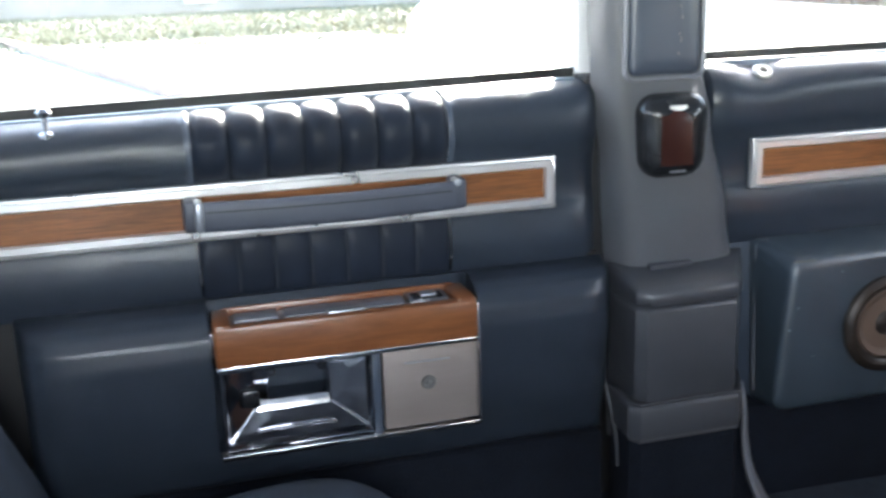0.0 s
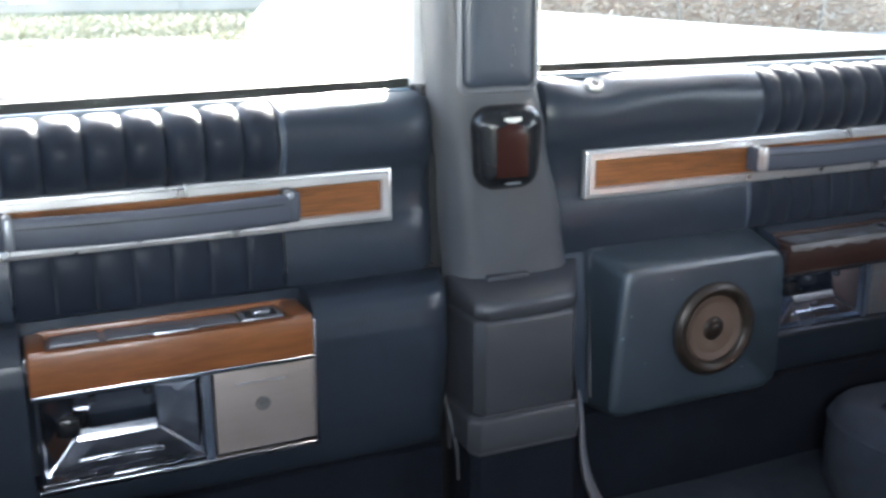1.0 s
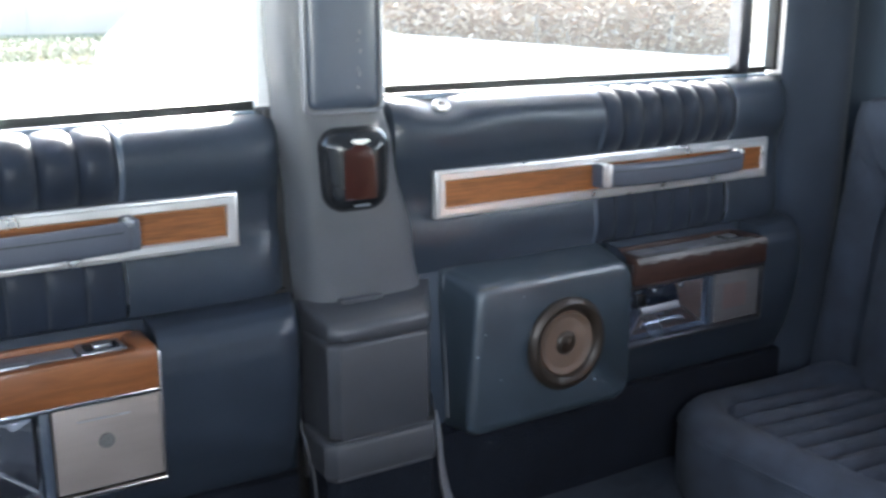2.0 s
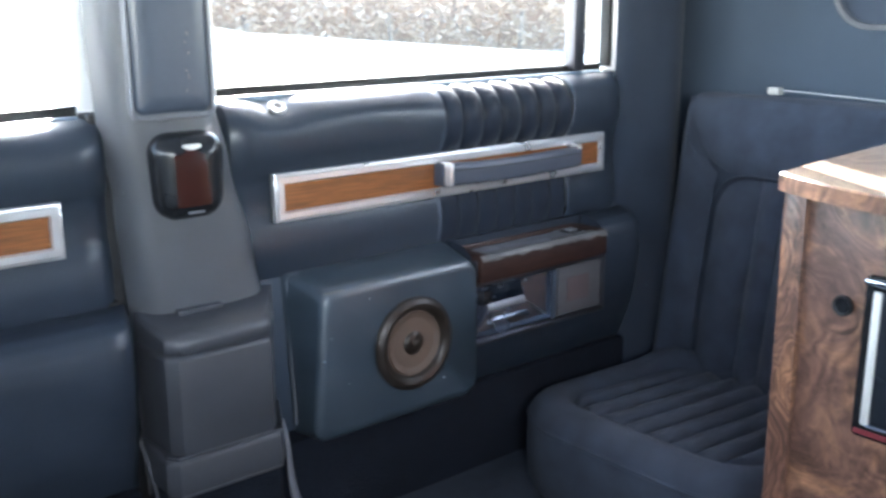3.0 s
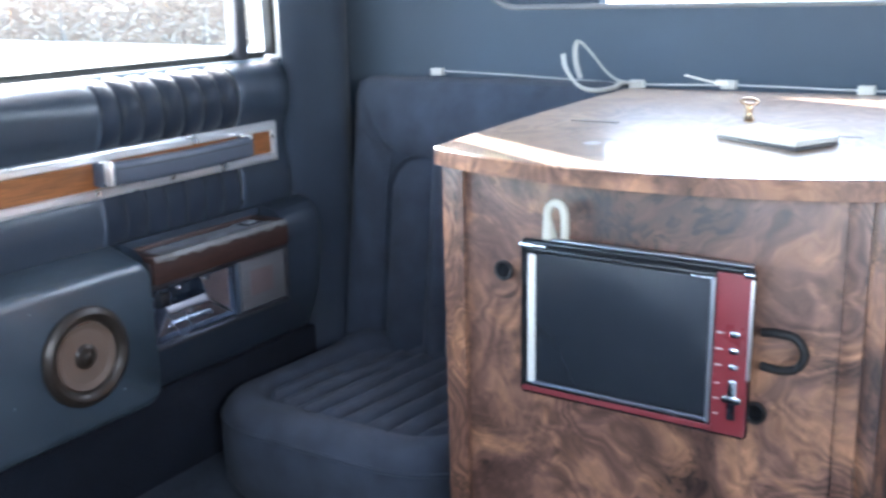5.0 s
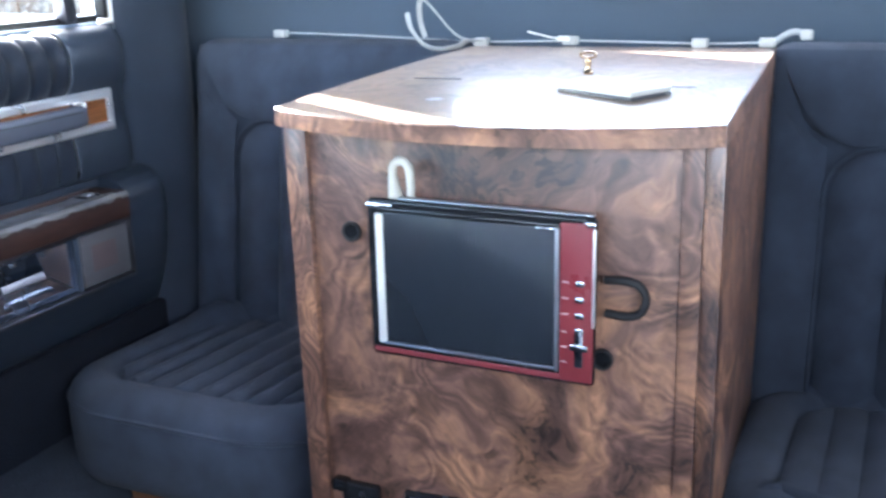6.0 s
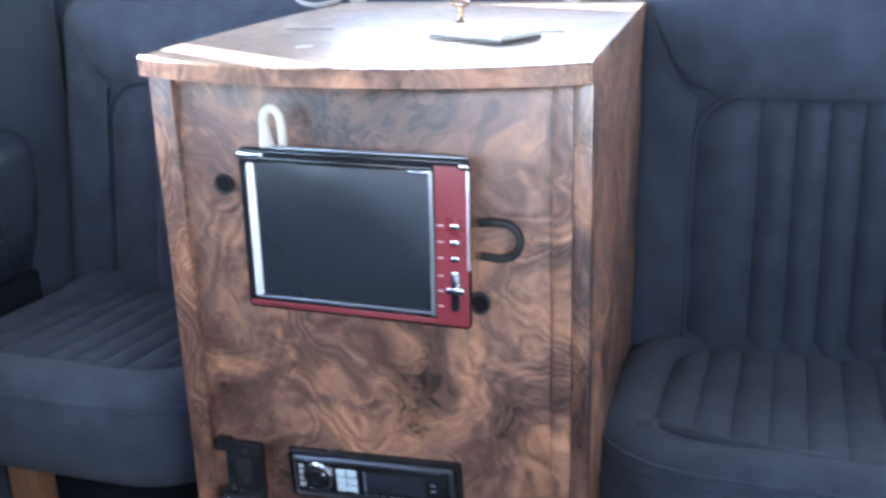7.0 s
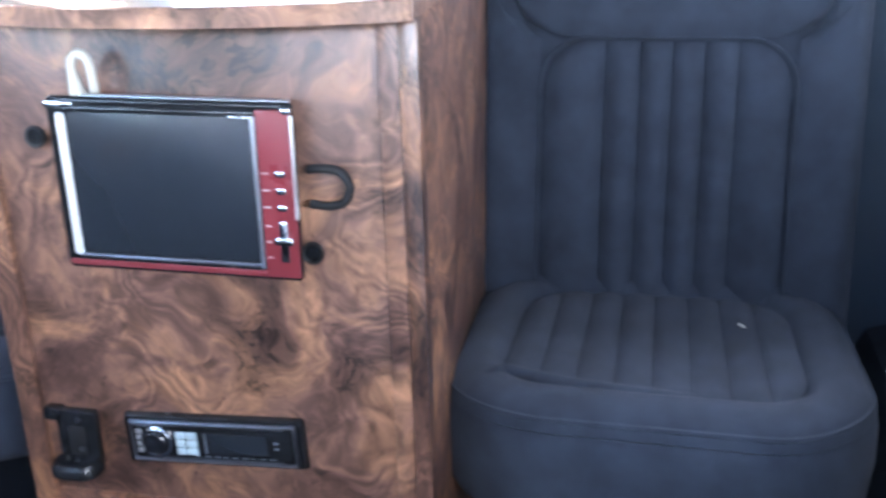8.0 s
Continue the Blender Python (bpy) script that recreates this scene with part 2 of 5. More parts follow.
STONE = material("grey_wall_concrete", (0.33, 0.245, 0.19), 0.9, vary=0.22, scale=2.0, grain=0.4, grain_scale=25, grain_dist=0.01)
FAR_STONE = material("far_wall_concrete", (0.42, 0.355, 0.30), 0.9, vary=0.2, scale=0.6)
TAN = material("tan_brick", (0.36, 0.265, 0.225), 0.9, vary=0.2, scale=5.0)
SOIL = material("dry_verge", (0.150, 0.140, 0.085), 0.95, vary=0.4, scale=0.7)
BLADE = material("dry_grass", (0.255, 0.235, 0.155), 0.8, vary=0.4, scale=0.5)
LEAF = material("dusty_grey_leaf", (0.40, 0.325, 0.255), 0.9, vary=0.2, scale=0.9, spec=0.1)
BARK = material("bark", (0.30, 0.25, 0.21), 0.9, vary=0.3, scale=10.0)


def glass_material():
    m = bpy.data.materials.new("window_glass")
    m.use_nodes = True
    b = m.node_tree.nodes["Principled BSDF"]
    b.inputs["Base Color"].default_value = (0.93, 0.96, 0.95, 1)
    b.inputs["Roughness"].default_value, b.inputs["Transmission Weight"].default_value = 0.0, 1.0
    b.inputs["IOR"].default_value = 1.12
    return m


GLASS = glass_material()


def clear_tube_material():
    m = bpy.data.materials.new("clear_tube")
    m.use_nodes = True
    b = m.node_tree.nodes["Principled BSDF"]
    b.inputs["Base Color"].default_value = (0.80, 0.84, 0.86, 1)
    b.inputs["Roughness"].default_value, b.inputs["Transmission Weight"].default_value = 0.15, 0.45
    return m


CLEAR = clear_tube_material()

# ---- mesh helpers ----
from mathutils.bvhtree import BVHTree  # noqa: E402

ROOTS = {}


def thing(name, at, label, category, group="", kind=""):
    ob = new(name)
    ob.location = at
    ob.empty_display_size = 0.05
    ROOTS[ob] = Vector(at)
    return tagged(ob, label, category, group, kind)


def part(name, bm, mat, parent=None, label="", sharp=38):
    """Links a bmesh in world places as one mesh under a thing or a part."""
    base = ROOTS[parent] if parent else Vector((0, 0, 0))
    bmesh.ops.translate(bm, verts=bm.verts, vec=-base)
    bmesh.ops.recalc_face_normals(bm, faces=bm.faces)
    me = bpy.data.meshes.new(name)
    bm.to_mesh(me)
    bm.free()
    me.materials.append(mat)
    me.polygons.foreach_set("use_smooth", [True] * len(me.polygons))
    me.set_sharp_from_angle(angle=radians(sharp))
    ob = new(name, me)
    if parent:
        ob.parent = parent
        ROOTS[ob] = base
    else:
        ROOTS[ob] = Vector((0, 0, 0))
    return tagged(ob, label)


def solid(name, bm, mat, label, category, group="", kind=""):
    """A thing that is one mesh."""
    return tagged(part(name, bm, mat), label, category, group, kind)


def box(bm, x0, x1, y0, y1, z0, z1, r=0.0, seg=2, m=None):
    t = Matrix.LocRotScale(((x0 + x1) / 2, (y0 + y1) / 2, (z0 + z1) / 2), None, (abs(x1 - x0), abs(y1 - y0), abs(z1 - z0)))
    vs = bmesh.ops.create_cube(bm, size=1.0, matrix=t)["verts"]
    made = set(vs)
    if r:
        es = list({e for v in vs for e in v.link_edges})
        res = bmesh.ops.bevel(bm, geom=es, offset=r, segments=seg, affect="EDGES", profile=0.5, clamp_overlap=True)
        made = {v for v in made if v.is_valid} | set(res["verts"])
    if m is not None:
        bmesh.ops.transform(bm, matrix=m, verts=list(made))
    return bm


def boxes(*rows, r=0.0, seg=2):
    bm = bmesh.new()
    for row in rows:
        box(bm, *row, r=r, seg=seg)
    return bm


def grid(bm, nu, nv, f):
    vs = [[bm.verts.new(f(i / nu, j / nv)) for j in range(nv + 1)] for i in range(nu + 1)]
    for i in range(nu):
        for j in range(nv):
            bm.faces.new((vs[i][j], vs[i + 1][j], vs[i + 1][j + 1], vs[i][j + 1]))
    return bm


def lines_grid(bm, us, vs_, f):
    vs = [[bm.verts.new(f(u, v)) for v in vs_] for u in us]
    for i in range(len(us) - 1):
        for j in range(len(vs_) - 1):
            bm.faces.new((vs[i][j], vs[i + 1][j], vs[i + 1][j + 1], vs[i][j + 1]))
    return bm


def sweep(bm, pts, radius, n=8, closed=False, flat=1.0):
    """A tube along points. flat: height against width."""
    pts = [Vector(p) for p in pts]
    rings, side = [], None
    for i, p in enumerate(pts):
        a = pts[i - 1] if i or closed else pts[0]
        b = pts[(i + 1) % len(pts)] if i < len(pts) - 1 or closed else pts[-1]
        t = (b - a).normalized()
        if side is None:
            side = t.orthogonal().normalized()
        side = (side - t * side.dot(t)).normalized()
        up = t.cross(side)
        rr = radius(i / (len(pts) - 1)) if callable(radius) else radius
        rings.append([bm.verts.new(p + rr * (math.cos(q) * side + flat * math.sin(q) * up)) for q in [2 * math.pi * k / n for k in range(n)]])
    for i in range(len(rings) - (0 if closed else 1)):
        a, b = rings[i], rings[(i + 1) % len(rings)]
        for k in range(n):
            bm.faces.new((a[k], a[(k + 1) % n], b[(k + 1) % n], b[k]))
    if not closed:
        bm.faces.new(rings[0])
        bm.faces.new(rings[-1])
    return bm


def smooth_path(pts, steps=6):
    """Points of a curve through the given ones."""
    p = [Vector(q) for q in pts]
    p = [2 * p[0] - p[1], *p, 2 * p[-1] - p[-2]]
    out = []
    for i in range(1, len(p) - 2):
        for s in range(steps):
            t = s / steps
            out.append(0.5 * (2 * p[i] + (p[i + 1] - p[i - 1]) * t + (2 * p[i - 1] - 5 * p[i] + 4 * p[i + 1] - p[i + 2]) * t * t
                              + (3 * p[i] - p[i - 1] - 3 * p[i + 1] + p[i + 2]) * t ** 3))
    return [*out, p[-2]]


def lathe(bm, prof, m, n=32):
    """Rings of (radius, height) round the local z of m."""
    rings = [[bm.verts.new(m @ Vector((r * math.cos(2 * math.pi * k / n), r * math.sin(2 * math.pi * k / n), h))) for k in range(n)] for r, h in prof]
    for a, b in zip(rings, rings[1:]):
        for k in range(n):
            bm.faces.new((a[k], a[(k + 1) % n], b[(k + 1) % n], b[k]))
    bm.faces.new(rings[0])
    bm.faces.new(rings[-1])
    return bm


def rrect(w, h, r, n=6):
    out = []
    for cx, cy, a0 in ((1, 1, 0), (-1, 1, 90), (-1, -1, 180), (1, -1, 270)):
        for k in range(n + 1):
            a = radians(a0 + 90 * k / n)
            out.append((cx * (w / 2 - r) + r * math.cos(a), cy * (h / 2 - r) + r * math.sin(a)))
    return out


def pad(bm, w, h, r, prof, m, n=6):
    """A cushion: rounded-rectangle loops of (inset, height), capped below and above."""
    loops = []
    for d, z in prof:
        loops.append([bm.verts.new(m @ Vector((a, b, z))) for a, b in rrect(w - 2 * d, h - 2 * d, max(r - d, 0.003), n)])
    for p, q in zip(loops, loops[1:]):
        for k in range(len(p)):
            bm.faces.new((p[k], p[(k + 1) % len(p)], q[(k + 1) % len(p)], q[k]))
    bm.faces.new(loops[0])
    bm.faces.new(loops[-1])
    return bm


def frame_loop(bm, w, h, r, prof, m, n=6):
    """A closed moulding round a rounded rectangle; prof: closed loop of (inset, height)."""
    loops = [[bm.verts.new(m @ Vector((a, b, z))) for a, b in rrect(w - 2 * d, h - 2 * d, max(r - d, 0.001), n)] for d, z in prof]
    for p, q in zip(loops, loops[1:] + loops[:1]):
        for k in range(len(p)):
            bm.faces.new((p[k], p[(k + 1) % len(p)], q[(k + 1) % len(p)], q[k]))
    return bm


def axes_matrix(o, a, b, c):
    return Matrix(((a[0], b[0], c[0], o[0]), (a[1], b[1], c[1], o[1]), (a[2], b[2], c[2], o[2]), (0, 0, 0, 1)))


def at_profile(prof, s):
    """The point at 0..1 along a polyline, by its own numbering."""
    x = s * (len(prof) - 1)
    i = min(int(x), len(prof) - 2)
    f = x - i
    return [p + (q - p) * f for p, q in zip(prof[i], prof[i + 1])]


def lerp_table(rows, z):
    for (za, va), (zb, vb) in zip(rows, rows[1:]):
        if z <= zb:
            f = max(0.0, (z - za) / (zb - za))
            f = f * f * (3 - 2 * f)
            return va + (vb - va) * f
    return rows[-1][1]


# ---- shell of the car ----
def build_shell():
    # floor pan with the raised, sloping sill along the doors
    def pan(u, v):
        x = -0.9 + u * 2.5
        prof = [(-0.16, FLOOR + 0.19), (-0.10, FLOOR + 0.17), (-0.03, FLOOR + 0.03), (0.0, FLOOR), (1.12, FLOOR), (1.15, FLOOR + 0.05), (1.19, FLOOR + 0.165), (1.22, FLOOR + 0.185), (1.36, FLOOR + 0.195)]
        y, z = at_profile(prof, v)
        return (x, y, z + 0.003 * noise.noise((x * 6, y * 6, 0)))
    solid("floor", grid(bmesh.new(), 40, 32, pan), CARPET_FLOOR, "dark blue carpeted car floor with raised door sill", "floor", kind="structure")

    # roof lining: a shallow vault
    def vault(u, v):
        x, y = -0.95 + u * 2.65, -0.22 + v * 1.62
        return (x, y, 1.262 + 0.09 * (1 - (2 * v - 1) ** 4) - 0.02 * (2 * u - 1) ** 4)
    bm = grid(bmesh.new(), 20, 20, vault)
    bmesh.ops.solidify(bm, geom=bm.faces[:], thickness=-0.03)
    solid("ceiling", bm, HEADLINER, "blue-grey cloth roof lining", "ceiling", kind="structure")

    # header rails above the side windows
    solid("header_rail_left", boxes((-0.95, 1.75, 1.31, 1.40, 1.235, 1.33), r=0.015), VINYL_GREY, "grey-blue padded rail above the windows", "rail", kind="structure")
    solid("header_rail_right", boxes((-0.95, 1.75, -0.26, -0.17, 1.15, 1.30), r=0.015), VINYL_GREY, "grey-blue padded rail above the windows", "rail", kind="structure")

    # the other side of the cabin, plain
    solid("wall_right", boxes((0.86, 1.75, -0.26, -0.165, FLOOR - 0.02, 0.88), (-0.95, -0.62, -0.26, -0.165, FLOOR - 0.02, 0.88), (-0.615, 0.855, -0.26, -0.165, FLOOR - 0.02, 0.86), r=0.012),
          VINYL, "plain dark blue vinyl side trim below the windows", "wall", kind="structure")
    # unseen infill; the long one is added to keep sky off the right seat
    for i, (a, b) in enumerate(((-0.95, -0.72), (0.24, 1.75))):
        solid(f"side_infill_{i + 1}", boxes((a, b, -0.25, -0.175, 0.882, 1.16), r=0.015), VINYL_GREY, "unseen grey-blue infill that closes the side to sky light", "post", kind="structure")
    solid("wall_rear", boxes((-0.98, -0.90, -0.22, 1.36, FLOOR, 0.84), (-0.98, -0.90, -0.22, 0.02, 0.842, 1.27), (-0.98, -0.90, 1.12, 1.36, 0.842, 1.27), r=0.006), WALL_CLOTH, "blue cloth rear bulkhead below the back window", "wall", kind="structure")
    # rear quarter on the door side
    solid("quarter_left", boxes((-0.95, -0.42, 1.31, 1.40, FLOOR, 1.20), r=0.02), VINYL, "dark blue vinyl rear quarter trim", "wall", kind="structure")


def build_partition():
    """Cloth bulkhead behind the rear-facing seats, with its wide rounded opening."""
    x0, x1 = 1.52, 1.56
    oy, oz, ow, oh, r = 0.555, 1.075, 1.05, 0.28, 0.06
    hole = [(oy + a, oz + b) for a, b in rrect(ow, oh, r, 8)]
    Y0, Y1, Z0, Z1 = -0.20, 1.36, FLOOR - 0.02, 1.30
    rim = [((Y0 + Y1) / 2 + a, (Z0 + Z1) / 2 + b) for a, b in rrect(Y1 - Y0, Z1 - Z0, 0.002, 8)]
    bm = bmesh.new()
    loops = []
    for x, k in ((x0, 1.0), (x0, 0.66), (x0, 0.33), (x0, 0.0), (x1, 0.0), (x1, 1.0)):
        lp = []
        for (hy, hz), (ry, rz) in zip(hole, rim):
            y, z = hy + (ry - hy) * k, hz + (rz - hz) * k
            lp.append(bm.verts.new((x + (0.002 * noise.noise((y * 5, z * 5, 3)) if x == x0 else 0), y, z)))
        loops.append(lp)
    for p, q in zip(loops, loops[1:]):
        for k in range(len(p)):
            bm.faces.new((p[k], p[(k + 1) % len(p)], q[(k + 1) % len(p)], q[k]))
    wall = solid("wall_partition", bm, WALL_CLOTH, "blue cloth bulkhead with a wide window opening", "wall", kind="structure")
    m = axes_matrix((x0, oy, oz), (0, 1, 0), (0, 0, 1), (-1, 0, 0))
    bm = frame_loop(bmesh.new(), ow + 0.012, oh + 0.012, r, [(0, 0.0), (0.0, 0.004), (0.003, 0.006), (0.007, 0.004), (0.008, 0.0)], m, 8)
    part("opening_bead", bm, VINYL_GREY, wall, "bead round the opening")
    # a padded upright that closes one end of the opening
    bm = bmesh.new()
    ends = [[bm.verts.new((x, y, z)) for y, z in ((0.893, 0.926), (1.09, 0.926), (1.09, 1.225), (0.86, 1.225))] for x in (1.530, 1.555)]
    bm.faces.new(ends[0])
    bm.faces.new(ends[1][::-1])
    for q in range(4):
        bm.faces.new((ends[0][q], ends[1][q], ends[1][(q + 1) % 4], ends[0][(q + 1) % 4]))
    solid("front_post", bm, QUARTER_CLOTH, "blue cloth post at one end of the bulkhead opening", "post", kind="structure")


# ---- car doors ----
UPPER = [(1.352, 0.8630), (1.342, 0.8645), (1.333, 0.8652), (1.3255, 0.8645), (1.318, 0.8625), (1.309, 0.8590), (1.301, 0.8535), (1.2945, 0.8460), (1.290, 0.835), (1.288, 0.818),
         (1.290, 0.800), (1.296, 0.787), (1.303, 0.777), (1.3065, 0.766), (1.3075, 0.730), (1.302, 0.718), (1.2985, 0.702), (1.2970, 0.682), (1.3000, 0.665), (1.304, 0.652)]
LOWER = [(1.306, 0.656), (1.284, 0.657), (1.264, 0.653), (1.251, 0.644), (1.244, 0.630), (1.241, 0.610), (1.242, 0.585), (1.246, 0.555), (1.252, 0.525),
         (1.260, 0.500), (1.269, 0.480), (1.277, 0.464), (1.284, 0.452), (1.294, 0.443)]


def end_roll(y, d, r, back):
    """A padded edge that falls back to one straight line at its end, d metres away."""
    if d >= r or y >= back:
        return y
    q = 1 - max(d, 0) / r
    return y + (back - y) * (1 - math.sqrt(max(0.0, 1 - q * q)))


def leaned(bm, tilt):
    """The window line climbs towards the front of the car."""
    for v in bm.verts:
        v.co.z += tilt * (v.co.x - 0.2) * min(1.0, max(0.0, (v.co.z - 0.786) / 0.07))
    return bm


def door_section(x0, x1, prof, left_round, right_round, dent=None, wrinkle=0.0, nx=None, lo=0, hi=None):
    prof = prof[lo:hi]
    nx = nx or max(4, int((x1 - x0) / 0.012))

    def f(u, v):
        x = x0 + u * (x1 - x0)
        y, z = at_profile(prof, v)
        if left_round is not None:
            y = end_roll(y, x - left_round, 0.03, 1.328)
        if right_round is not None:
            y = end_roll(y, right_round - x, 0.050, 1.328)
        if dent:
            dx, dz, depth = (x - dent[0]) / 0.026, (z - dent[1]) / 0.016, dent[2]
            y += depth * math.exp(-dx * dx - dz * dz)
            z -= 0.5 * depth * math.exp(-dx * dx - dz * dz)
        if wrinkle:
            y += wrinkle * noise.noise((x * 9, z * 22, 1.7)) * min(1.0, max(0.0, (z - 0.785) * 30))
        y += 0.0008 * noise.noise((x * 14, z * 14, 4.2))
        return (x, y, z)
    bm = grid(bmesh.new(), nx, (len(prof) - 1) * 2, f)
    bmesh.ops.solidify(bm, geom=bm.faces[:], thickness=0.006)
    return bm


def pleat_mesh(xa, xb, prof, amp):
    """One upright stuffed roll that follows the panel's section."""
    def f(u, v):
        s = 2 * u - 1
        y, z = at_profile(prof, v)
        q, w = at_profile(prof, min(1, v + 0.02)), at_profile(prof, max(0, v - 0.02))
        ty, tz = q[0] - w[0], q[1] - w[1]
        n = math.hypot(ty, tz) or 1
        b = amp * math.sqrt(max(0.0, 1 - s * s)) * (0.62 + 0.38 * min(1, 3 * v)) * min(1, 6 * (1 - v) + 0.25)
        return (xa + u * (xb - xa), y + tz / n * b, z - ty / n * b + 0.0)
    return grid(bmesh.new(), 8, (len(prof) - 1) * 2, f)


def chrome_bar_frame(bm, x0, x1, z0, z1, y, w, depth):
    """A mitred picture-frame moulding in a wall plane."""
    ring = lambda d, yy: [bm.verts.new(p) for p in ((x0 + d, yy, z0 + d), (x1 - d, yy, z0 + d), (x1 - d, yy, z1 - d), (x0 + d, yy, z1 - d))]  # noqa: E731
    loops = [ring(-0.0006, y), ring(-0.0006, y - depth * 0.72), ring(0.0006, y - depth * 0.80), ring(w * 0.20, y - depth * 0.84), ring(w * 0.30, y - depth), ring(w * 0.86, y - depth), ring(w, y - depth * 0.70), ring(w, y)]
    for p, q in zip(loops, loops[1:]):
        for k in range(4):
            bm.faces.new((p[k], p[(k + 1) % 4], q[(k + 1) % 4], q[k]))
    return bm


def tray_mesh(x0, x1, z0, z1, y):
    """A flared pocket of bright metal."""
    w, h = x1 - x0, z1 - z0
    bm = bmesh.new()
    ring = lambda a, b, c, d, yy, up=0.0: [bm.verts.new(p) for p in ((a, yy, c), (b, yy, c), (b, yy + up, d), (a, yy + up, d))]  # noqa: E731
    loops = [ring(x0 - 0.003, x1 + 0.003, z0 - 0.003, z1 + 0.003, y + 0.002), ring(x0 - 0.003, x1 + 0.003, z0 - 0.003, z1 + 0.003, y - 0.002),
             ring(x0, x1, z0, z1, y - 0.002), ring(x0 + 0.003, x1 - 0.003, z0 + 0.004, z1 - 0.003, y + 0.004),
             ring(x0 + w * 0.20, x1 - w * 0.27, z0 + h * 0.42, z1 - h * 0.09, y + 0.0095, 0.013),
             ring(x0 + w * 0.21, x1 - w * 0.28, z0 + h * 0.46, z1 - h * 0.10, y + 0.026), ring(x0 + w * 0.22, x1 - w * 0.29, z0 + h * 0.55, z1 - h * 0.12, y + 0.042)]
    for p, q in zip(loops, loops[1:]):
        for k in range(4):
            bm.faces.new((p[k], p[(k + 1) % 4], q[(k + 1) % 4], q[k]))
    bm.faces.new(loops[-1])
    return bm


def build_unit(door, x0, x1, z0, z1, y, cap_wood, split, plate_mat, stained):
    """Armrest control unit: wooden cap with switches over a chrome pocket and a plate."""
    zc = z0 + (z1 - z0) * 0.69
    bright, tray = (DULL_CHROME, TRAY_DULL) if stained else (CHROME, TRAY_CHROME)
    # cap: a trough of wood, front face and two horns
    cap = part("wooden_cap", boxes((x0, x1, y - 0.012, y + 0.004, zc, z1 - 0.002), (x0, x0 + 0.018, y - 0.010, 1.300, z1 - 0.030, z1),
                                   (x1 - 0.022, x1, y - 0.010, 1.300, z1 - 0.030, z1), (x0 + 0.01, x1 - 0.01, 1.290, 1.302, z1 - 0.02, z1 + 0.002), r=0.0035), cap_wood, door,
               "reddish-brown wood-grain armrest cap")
    if stained:
        rng = random.Random(21)
        bm = bmesh.new()
        rows = []
        for i in range(41):
            x = x0 + 0.002 + (x1 - x0 - 0.004) * i / 40
            d = 0.007 + 0.005 * noise.noise((i * 0.37, 2.0, 0.0)) + rng.uniform(0, 0.0025)
            rows.append([bm.verts.new(p) for p in ((x, y + 0.004, z1 - 0.0005), (x, y - 0.0095, z1 - 0.0008), (x, y - 0.0128, z1 - 0.0045), (x, y - 0.0130, z1 - max(d, 0.0055)))])
        for p, q in zip(rows, rows[1:]):
            for k in range(3):
                bm.faces.new((p[k], q[k], q[k + 1], p[k + 1]))
        part("peeled_edge", bm, PEELED, cap, "bare grey edge where the veneer has peeled")
    top = z1 - 0.005
    part("switch_plate", boxes((x0 + 0.018, x1 - 0.022, y + 0.003, 1.291, top - 0.012, top - 0.002), r=0.001), SATIN, cap, "grey metal switch plate")
    L = x1 - x0
    part("rocker_switch", boxes((x0 + 0.022, x0 + 0.068 * L / 0.278, y + 0.010, 1.284, top - 0.003, top + 0.003), r=0.002), VINYL_GREY, cap)
    part("ashtray_lid", boxes((x0 + 0.074 * L / 0.278, x0 + 0.205 * L / 0.278, y + 0.008, 1.286, top - 0.003, top + 0.002), r=0.002), VINYL_GREY, cap)
    part("lid_pull", boxes((x0 + 0.118 * L / 0.278, x0 + 0.158 * L / 0.278, y - 0.002, y + 0.012, top, top + 0.005), r=0.0015), SATIN, cap, "small dull chrome lid pull")
    bm = boxes((x0 + 0.208 * L / 0.278, x0 + 0.252 * L / 0.278, y + 0.006, 1.288, top - 0.003, top + 0.003), r=0.002)
    part("window_switch", bm, SATIN, cap, "chrome window switch housing")
    part("switch_well", boxes((x0 + 0.213 * L / 0.278, x0 + 0.247 * L / 0.278, y + 0.011, y + 0.033, top + 0.0028, top + 0.0034)), BLACK, cap)
    part("switch_lever", boxes((x0 + 0.222 * L / 0.278, x0 + 0.240 * L / 0.278, y + 0.016, y + 0.030, top + 0.003, top + 0.0065), r=0.0015), SATIN, cap)
    # bright pins at the corners
    for x, low in ((x0 - 0.003, z1 - 0.034), (x1 + 0.001, z0 - 0.002)):
        part("edge_trim", boxes((x, x + 0.003, y - 0.006, y + 0.012, low, z1 - 0.008), r=0.001), bright, door)
    part("cap_rail", boxes((x0, x1, y - 0.006, y + 0.008, zc - 0.006, zc - 0.001), r=0.001), bright, door)
    xs = x0 + (x1 - x0) * split
    part("backing", boxes((xs - 0.004, xs + 0.006, y + 0.002, y + 0.03, z0, zc - 0.006), r=0.001), VINYL, door)
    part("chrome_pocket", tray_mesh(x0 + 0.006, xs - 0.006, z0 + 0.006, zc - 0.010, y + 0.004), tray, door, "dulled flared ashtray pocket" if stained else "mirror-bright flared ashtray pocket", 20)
    part("pocket_latch", boxes((x0 + 0.006 + (xs - x0) * 0.10, x0 + 0.006 + (xs - x0) * 0.22, y + 0.006, y + 0.016, z0 + 0.046, z0 + 0.066), r=0.003), BLACK, door, "small black latch")
    for q in (0.30, 0.62):
        xq = x0 + 0.006 + (xs - x0) * q
